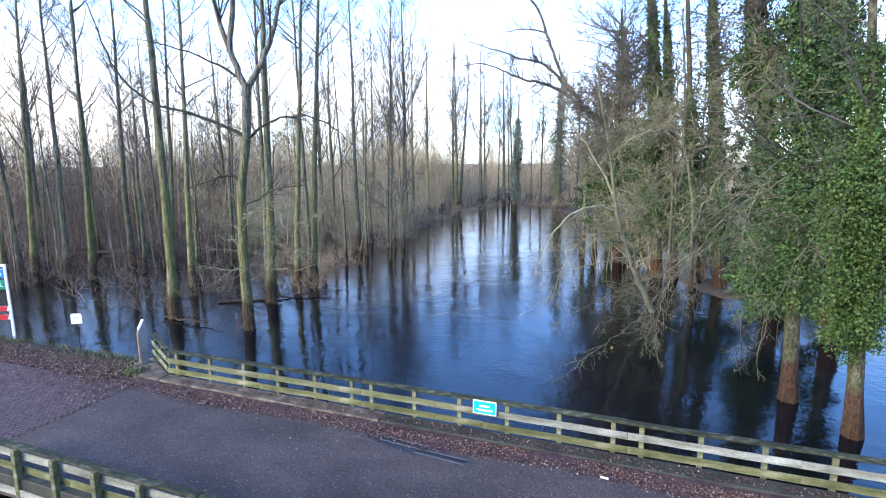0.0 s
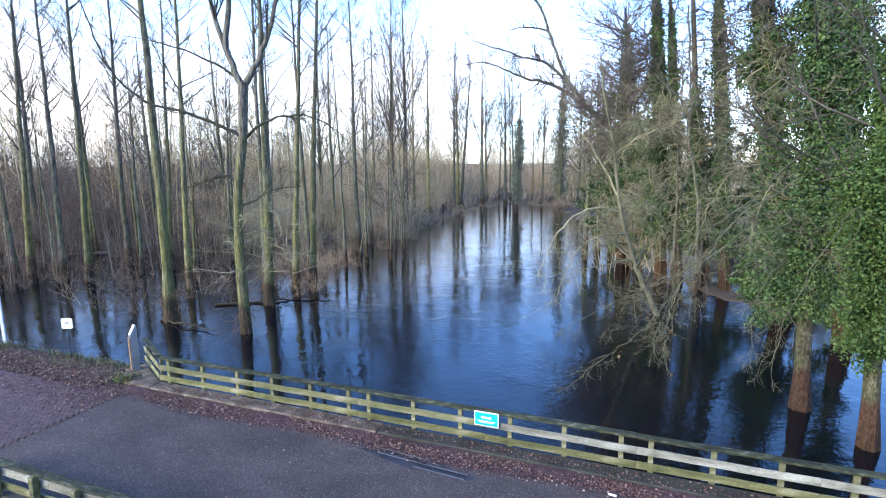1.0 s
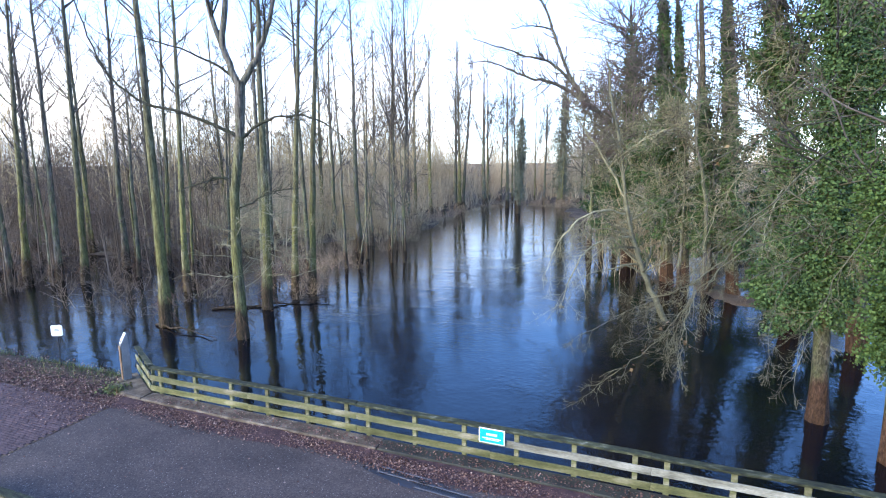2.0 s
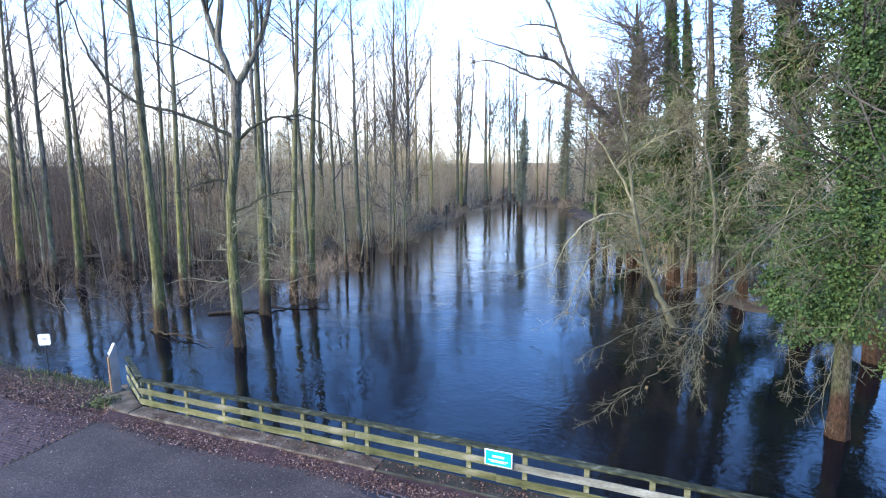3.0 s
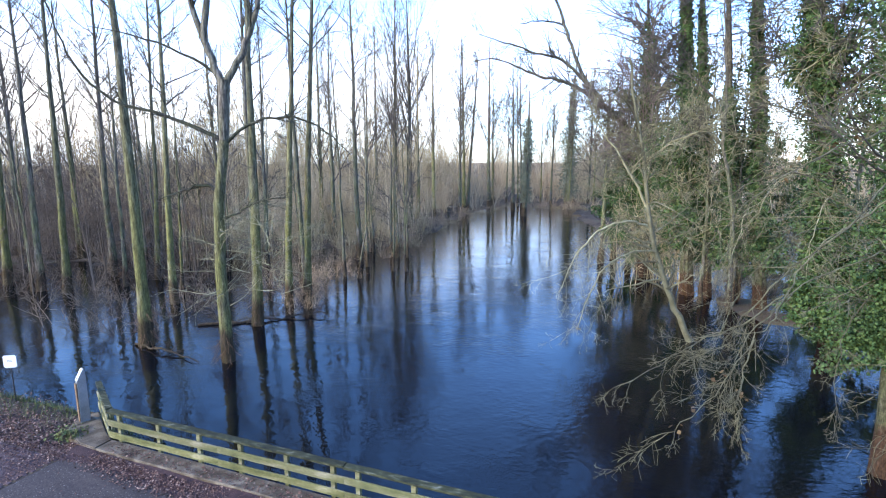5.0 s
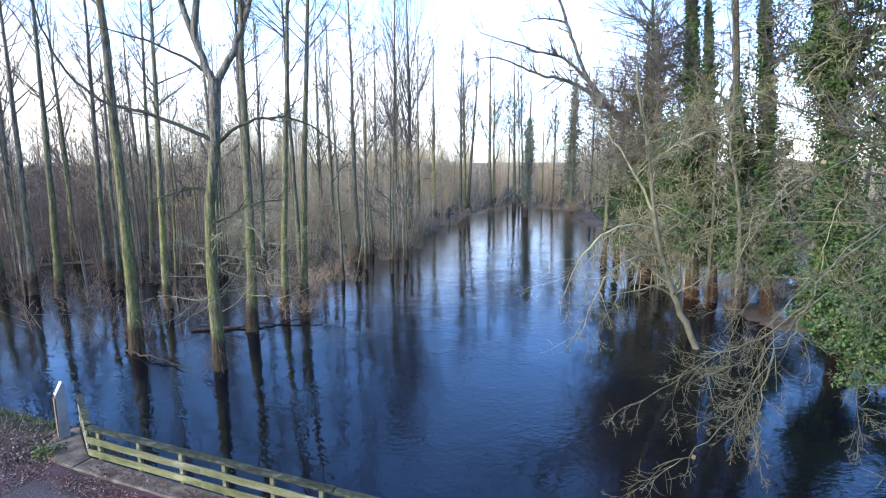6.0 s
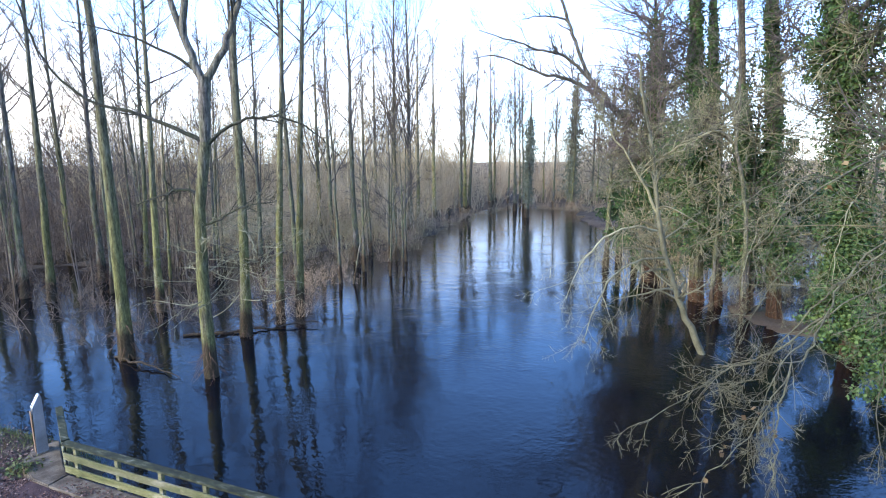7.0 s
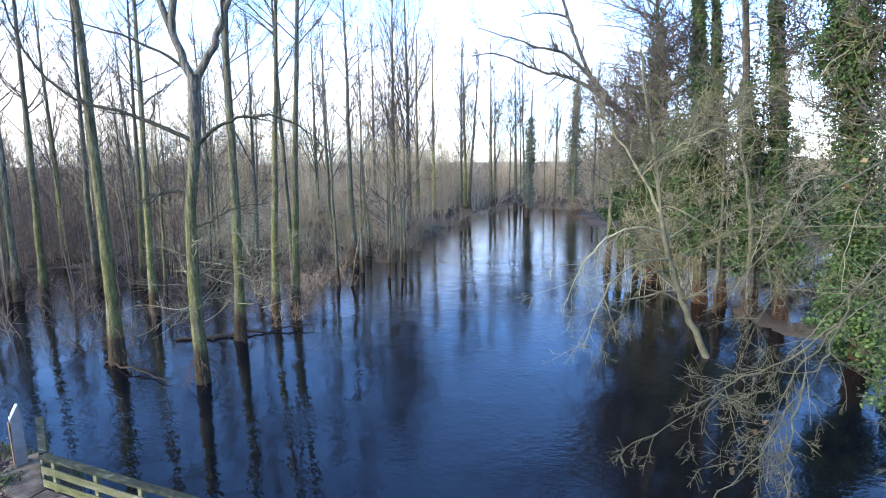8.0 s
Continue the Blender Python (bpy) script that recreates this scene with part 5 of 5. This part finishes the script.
near_rail = thing("bridge_railing", (0, 8.42, 0), "weathered mossy wooden railing along the near bridge edge", "railing")
for k in range(20):
    p = box_part("post", (0.15, 0.15, 1.35), (-16.2 + 1.43 * k, -0.13, 0.3), M["deck_wood"], near_rail, 0.012)
    p.rotation_euler = (radians(wood.uniform(-0.6, 0.6)), radians(wood.uniform(-0.6, 0.6)), 0)
for k in range(7):
    a = -17.2 + 4.2 * k
    plank("handrail", a + 0.004, a + 4.196, 0.06, 0.22, 1.04, -0.05, M["rail_cap"], near_rail, -0.08)
    plank("rail_board", a + 0.004, a + 4.196, 0.2, 0.045, 0.74, 0.0, M["pale_wood"], near_rail)
    plank("rail_board", a + 0.004, a + 4.196, 0.2, 0.045, 0.36, 0.0, M["moss_plank"], near_rail)
    plank("edge_board", a + 0.004, a + 4.196, 0.2, 0.05, -0.2, -0.17, M["pale_wood"], near_rail)

# cyan name board on the railing
board = thing("name_sign", (-4.33, 14.72, 0.85), "small bright cyan sign with white rim on the railing", "sign")
bm = bmesh.new()
box(bm, (0.72, 0.018, 0.43), (0, 0, 0), 0.006)
part("backing", bm, M["white"], board, "white rim")
bm = bmesh.new()
box(bm, (0.66, 0.006, 0.37), (0, -0.0115, 0), 0.002)
panel = part("panel", bm, M["cyan"], board, "bright cyan panel")
for w, h2, z in ((0.3, 0.06, 0.05), (0.52, 0.025, -0.06), (0.4, 0.02, -0.1)):
    bm = bmesh.new()
    box(bm, (w, 0.004, h2), (0, -0.0165, z), 0.0)
    part("text_bar", bm, M["white"], panel)
for x in (-0.3, 0.3):
    bm = bmesh.new()
    box(bm, (0.05, 0.04, 0.3), (x, 0.03, 0), 0.004)
    part("bracket", bm, M["dark_metal"], board)

# slanted information column on the concrete
col = thing("information_column", (-18.75, 15.3, 0.115), "grey metal information column with slanted top panel", "information panel")
bm = bmesh.new()
prof = [(-0.14, 0.0), (0.15, 0.0), (0.145, 1.68), (0.11, 1.82), (-0.11, 1.42)]
for y in (-0.1, 0.1):
    [bm.verts.new((px, y, pz)) for px, pz in prof]
bm.verts.ensure_lookup_table()
bm.faces.new([bm.verts[k] for k in range(5)][::-1])
bm.faces.new([bm.verts[k] for k in range(5, 10)])
for k in range(5):
    bm.faces.new((bm.verts[k], bm.verts[(k + 1) % 5], bm.verts[5 + (k + 1) % 5], bm.verts[5 + k]))
bmesh.ops.recalc_face_normals(bm, faces=bm.faces)
bmesh.ops.bevel(bm, geom=bm.edges[:], offset=0.012, segments=2, affect="EDGES")
part("body", bm, M["metal_grey"], col)
slope = Matrix.Rotation(-math.atan2(0.4, 0.22), 4, "Y")
for name, size, lift, mat in (("panel", (0.4, 0.17, 0.02), 0.012, "white"), ("text_bar", (0.16, 0.05, 0.006), 0.025, "red"), ("text_bar", (0.04, 0.12, 0.006), 0.026, "dark_metal")):
    at = Vector((-0.88 * lift, 0, 1.62 + 0.48 * lift))
    if name == "panel":
        panel = box_part(name, size, at, M[mat], col, 0.003, slope)
    else:
        slide = Vector((-0.063, 0, -0.115)) if mat == "dark_metal" else Vector((0, 0, 0))
        box_part(name, size, at + slide - panel.location, M[mat], panel, 0.003, slope)
box_part("foot", (0.52, 0.3, 0.03), (0, 0, 0.015), M["concrete"], col, 0.006)
box_part("side_plate", (0.02, 0.15, 1.3), (-0.145, 0, 0.7), M["rust"], col, 0.004, label="rust-brown edge plate")
col.rotation_euler = (0, 0, radians(72))

# small white notice on a thin pole
sign = thing("notice_sign", (-23.15, 15.75, -0.15), "small white rounded notice on a thin dark pole", "sign")
bm = bmesh.new()
bmesh.ops.create_cone(bm, cap_ends=True, segments=10, radius1=0.022, radius2=0.022, depth=1.5)
pole = part("pole", bm, M["dark_metal"], sign)
pole.location = (0, 0.02, 0.7)
bm = bmesh.new()
box(bm, (0.44, 0.02, 0.46), (0, 0, 0), 0.0)
bmesh.ops.bevel(bm, geom=[e for e in bm.edges if abs(e.verts[0].co.y - e.verts[1].co.y) > 0.01], offset=0.035, segments=4, affect="EDGES")
plate = part("plate", bm, M["white"], sign)
plate.location = (0, 0, 1.55)
for z, w in ((1.6, 0.14), (1.55, 0.18)):
    box_part("text_bar", (w, 0.006, 0.02), (0, -0.012, z - 1.55), M["metal_grey"], plate, 0)
sign.rotation_euler = (0, 0, radians(28))

# large white-framed sign beside the road


def lettering(word, size, at, mat, parent):
    """Raised letters ending at a place, facing -y."""
    curve = bpy.data.curves.new("lettering", "FONT")
    curve.body, curve.size, curve.extrude, curve.align_x = word, size, 0.002, "RIGHT"
    shape = bpy.data.objects.new("lettering", curve)
    me = bpy.data.meshes.new_from_object(shape)
    bpy.data.objects.remove(shape)
    me.transform(Matrix.Rotation(radians(90), 4, "X"))
    me.materials.clear()
    me.materials.append(mat)
    ob = new("lettering", me)
    ob.parent, ob.location = parent, at
    return ob


big_sign = thing("road_sign", (-28.2, 16.1, -0.1), "white-framed roadside sign with blue, green and red-white boards", "sign")
for x in (-0.0, -1.9):
    box_part("post", (0.12, 0.08, 3.6), (x, 0, 1.7), M["white"], big_sign, 0.012)
box_part("top_bar", (2.02, 0.08, 0.12), (-0.95, 0, 3.5), M["white"], big_sign, 0.012)
for z, h2, mat, word in ((3.12, 0.46, "blue", "ven"), (2.58, 0.46, "green", "EL")):
    panel = box_part("board", (1.76, 0.03, h2), (-0.95, -0.02, z), M[mat], big_sign, 0.006)
    lettering(word, 0.3, (0.8, -0.019, -0.1), M["white"], panel)
box_part("rim", (1.7, 0.006, 0.03), (-0.95, -0.038, 3.31), M["white"], big_sign, 0)
for z in (1.42, 1.0):
    barrier = box_part("barrier_board", (1.8, 0.03, 0.24), (-0.95, -0.045, z), M["white"], big_sign, 0.006)
    for x in (-0.35, -1.35):
        bm = bmesh.new()
        vs = [bm.verts.new(c3) for c3 in ((-0.28, 0, -0.12), (0.2, 0, -0.12), (0.28, 0, 0.12), (-0.2, 0, 0.12))]
        bm.faces.new(vs)
        r = bmesh.ops.extrude_face_region(bm, geom=bm.faces[:])
        bmesh.ops.translate(bm, verts=[v for v in r["geom"] if isinstance(v, bmesh.types.BMVert)], vec=(0, -0.006, 0))
        bmesh.ops.recalc_face_normals(bm, faces=bm.faces)
        stripe = part("red_stripe", bm, M["red"], barrier)
        stripe.location = (x + 0.95, -0.016, 0)
big_sign.rotation_euler = (0, 0, radians(30))

# drain gratings and a paper scrap by the kerb
for x, y in ((-6.35, 13.46), (-5.15, 13.16)):
    drain = thing("drain_grating", (x, y, 0.004), "dark iron drain grating set in the asphalt", "drain", "drains along the kerb")
    for dy in (-0.11, 0.11):
        box_part("side_bar", (1.5, 0.045, 0.02), (0, dy, 0.006), M["steel_edge"], drain, 0.003)
    for k in range(20):
        box_part("slat", (0.03, 0.17, 0.012), (-0.71 + k * 0.0748, 0, 0.004), M["dark_metal"], drain, 0)
    drain.rotation_euler = (0, 0, radians(-4))
damp = bmesh.new()
damp_rng = random.Random(8)
ring = []
for k in range(40):
    a = 2 * math.pi * k / 40
    r = 1.0 + 0.1 * math.sin(3 * a + 1) + 0.08 * math.sin(7 * a) + damp_rng.uniform(-0.06, 0.06)
    ring.append(damp.verts.new((1.75 * r * math.cos(a), 0.3 * r * math.sin(a), 0.0)))
damp.faces.new(ring)
damp_ob = part("damp_patch", damp, M["damp"])
damp_ob.location, damp_ob.rotation_euler = (-6.1, 13.36, 0.0045), (0, 0, radians(-9))
tagged(damp_ob, "dark wet patch round the drain gratings", "puddle", kind="structure")
bm = bmesh.new()
box(bm, (0.21, 0.06, 0.045), (0, 0, 0), 0.02, seg=2)
scrap = part("litter_carton", bm, M["white"])
scrap.location, scrap.rotation_euler = (-0.82, 13.62, 0.03), (0, 0, -0.15)
tagged(scrap, "small crushed white carton lying by the leaves", "litter")

# bed of rotted leaves against the kerb
bx = np.linspace(-17.6, 11.9, 240)
by = np.array([0.0, 0.08, 0.2, 0.34, 0.5, 0.64])
bump_z = np.array([0.055, 0.05, 0.038, 0.024, 0.01, 0.002])
bed_rng = np.random.default_rng(95)
width = 1.0 + 0.22 * np.sin(bx * 0.9) + bed_rng.normal(0, 0.07, len(bx))
BX = np.repeat(bx[:, None], 6, axis=1)
BY = 14.26 - by[None, :] * width[:, None]
BZ = bump_z[None, :] * (0.7 + 0.3 * np.sin(bx * 2.1))[:, None] + np.abs(bed_rng.normal(0, 0.004, BX.shape)) + 0.002
ii = (np.arange(239)[:, None] * 6 + np.arange(5)[None, :]).ravel()
bed = new("leaf_bed", mesh_of("leaf_bed", np.stack([BX, BY, BZ], axis=-1).reshape(-1, 3), np.stack([ii, ii + 1, ii + 7, ii + 6], axis=-1)))
bed.data.materials.append(M["leaf_mould"])
tagged(bed, "dark damp rotted leaf mould along the kerb", "leaf mould", kind="structure")

# leaves along the kerb, over the verge and blown about the road
rng = np.random.default_rng(90)
acc = Pieces()
n = 26000
x = rng.uniform(-18, 11.5, n)
d = np.abs(rng.normal(0, 0.34, n))
y = 14.22 - d - 0.12 * np.sin(x * 0.8)
keep = d < 0.85
p = np.stack([x, y, 0.012 + 0.05 * np.exp(-d * 3) * rng.uniform(0, 1, n)], axis=-1)[keep]
acc.leaves(p, 0.055, rng, 0.0, np.array([0.0, 0.0, 1.6]))
n = 700
p = np.stack([rng.uniform(-24, 11.5, n), rng.uniform(9.0, 13.8, n), np.full(n, 0.012)], axis=-1)
acc.leaves(p, 0.05, rng, 0.0, np.array([0.0, 0.0, 1.8]))
n = 2600
x = rng.uniform(-16.5, 11, n)
acc.leaves(np.stack([x, rng.uniform(14.27, 14.7, n), np.full(n, 0.125)], axis=-1), 0.05, rng, 0.0, np.array([0.0, 0.0, 1.8]))
n = 2600
x, y = -17.5 - np.abs(rng.normal(0, 3.0, n)), 13.9 - np.abs(rng.normal(0, 0.9, n))
acc.leaves(np.stack([x, y, np.full(n, 0.022)], axis=-1), 0.05, rng, 0.0, np.array([0.0, 0.0, 1.8]))
n = 24000
x, y = rng.uniform(-40, -17.2, n), 13.4 + np.abs(rng.normal(0, 1.1, n))
p = np.stack([x, y, np.maximum(ground_height(x, y), -0.06) + 0.03], axis=-1)[(y < 16.3) & ~((x > -19.2) & (y > 14.3))]
acc.leaves(p, 0.065, rng, 0.0, np.array([0.0, 0.0, 1.4]))
litter = piece_part("leaf_litter", acc, M["dead_leaf"], None, smooth=False)
tagged(litter, "damp reddish-brown fallen leaves along kerb and verge", "fallen leaves", kind="stuff")
acc = Pieces()
n = 7000
x, y = rng.uniform(-40, -17.6, n), rng.normal(16.3, 0.7, n)
keep = (y > 14.6) & (y < 18.2) & ~((x > -19.4) & (y < 16.0)) & (np.sin(x * 1.3) + np.sin(x * 0.4 + y) + rng.normal(0, 0.7, n) > -0.7)
x, y = x[keep], y[keep]
z = ground_height(x, y)
h2 = rng.uniform(0.08, 0.26, len(x))
a = rng.uniform(0, 2 * math.pi, len(x))
lean2 = rng.normal(0, 0.09, (len(x), 2))
foot = np.stack([x, y, z], axis=-1)
sidev = np.stack([np.cos(a), np.sin(a), np.zeros_like(a)], axis=-1) * 0.012
top = foot + np.stack([lean2[:, 0], lean2[:, 1], h2], axis=-1)
acc.add(np.stack([foot - sidev, foot + sidev, top + sidev * 0.3, top - sidev * 0.3], axis=1).reshape(-1, 3), np.arange(4 * len(x)).reshape(-1, 4))
ivy_ground = np.stack([rng.normal(-18.35, 0.28, 260), rng.normal(14.55, 0.2, 260), rng.uniform(0.02, 0.26, 260)], axis=-1)
acc.leaves(ivy_ground, 0.09, rng, 0.2, np.array([0.0, 0.0, 1.0]))
turf = piece_part("grass", acc, M["grass"], None, smooth=False)
tagged(turf, "short ragged winter grass on the road verge", "grass", kind="stuff")

# ---- brick paving beyond the bridge joint ----
paver = bmesh.new()
rows4 = [[paver.verts.new((sx * (0.1025 - c3), sy * (0.049 - c3), z)) for sx, sy in ((-1, -1), (1, -1), (1, 1), (-1, 1))] for z, c3 in ((-0.025, 0.0), (0.017, 0.0), (0.025, 0.008))]
for lo, hi in zip(rows4[:-1], rows4[1:]):
    for k in range(4):
        paver.faces.new((lo[k], lo[(k + 1) % 4], hi[(k + 1) % 4], hi[k]))
paver.faces.new(rows4[-1])
paver_mesh = bpy.data.meshes.new("brick")
paver.to_mesh(paver_mesh)
paver_mesh.materials.append(M["brick"])
pv = np.array([v.co for v in paver_mesh.vertices])
prng = np.random.default_rng(91)
rest_v, rest_f, made = [], [], 0
corner = [list(f.vertices) for f in paver_mesh.polygons]
paver.free()
count = 0
for row in range(47):
    for k in range(86):
        x, y = -17.56 - 0.21 * k - (0.1 if row % 2 else 0.0), 8.86 + 0.102 * row
        z, tz = -0.012 + prng.uniform(-0.006, 0.006), prng.normal(0, 0.012)
        if k < 9 and 8 <= row < 41:
            ob = new("brick", paver_mesh)
            ob.parent = road
            ob.location = (x - road.location.x, y - road.location.y, z - road.location.z)
            ob.rotation_euler = (prng.normal(0, 0.01), prng.normal(0, 0.01), tz)
            made += 1
        else:
            c2, s2 = math.cos(tz), math.sin(tz)
            rest_v.append(np.stack([pv[:, 0] * c2 - pv[:, 1] * s2 + x, pv[:, 0] * s2 + pv[:, 1] * c2 + y, pv[:, 2] + z], axis=-1))
            rest_f.extend([tuple(i2 + count for i2 in f) for f in corner])
            count += len(pv)
me = bpy.data.meshes.new("brick_paving")
me.from_pydata(np.concatenate(rest_v).tolist(), [], rest_f)
me.materials.append(M["brick"])
ob = new("brick_paving", me)
tagged(ob, "worn purple-red brick pavers of the road", "paving", kind="stuff")
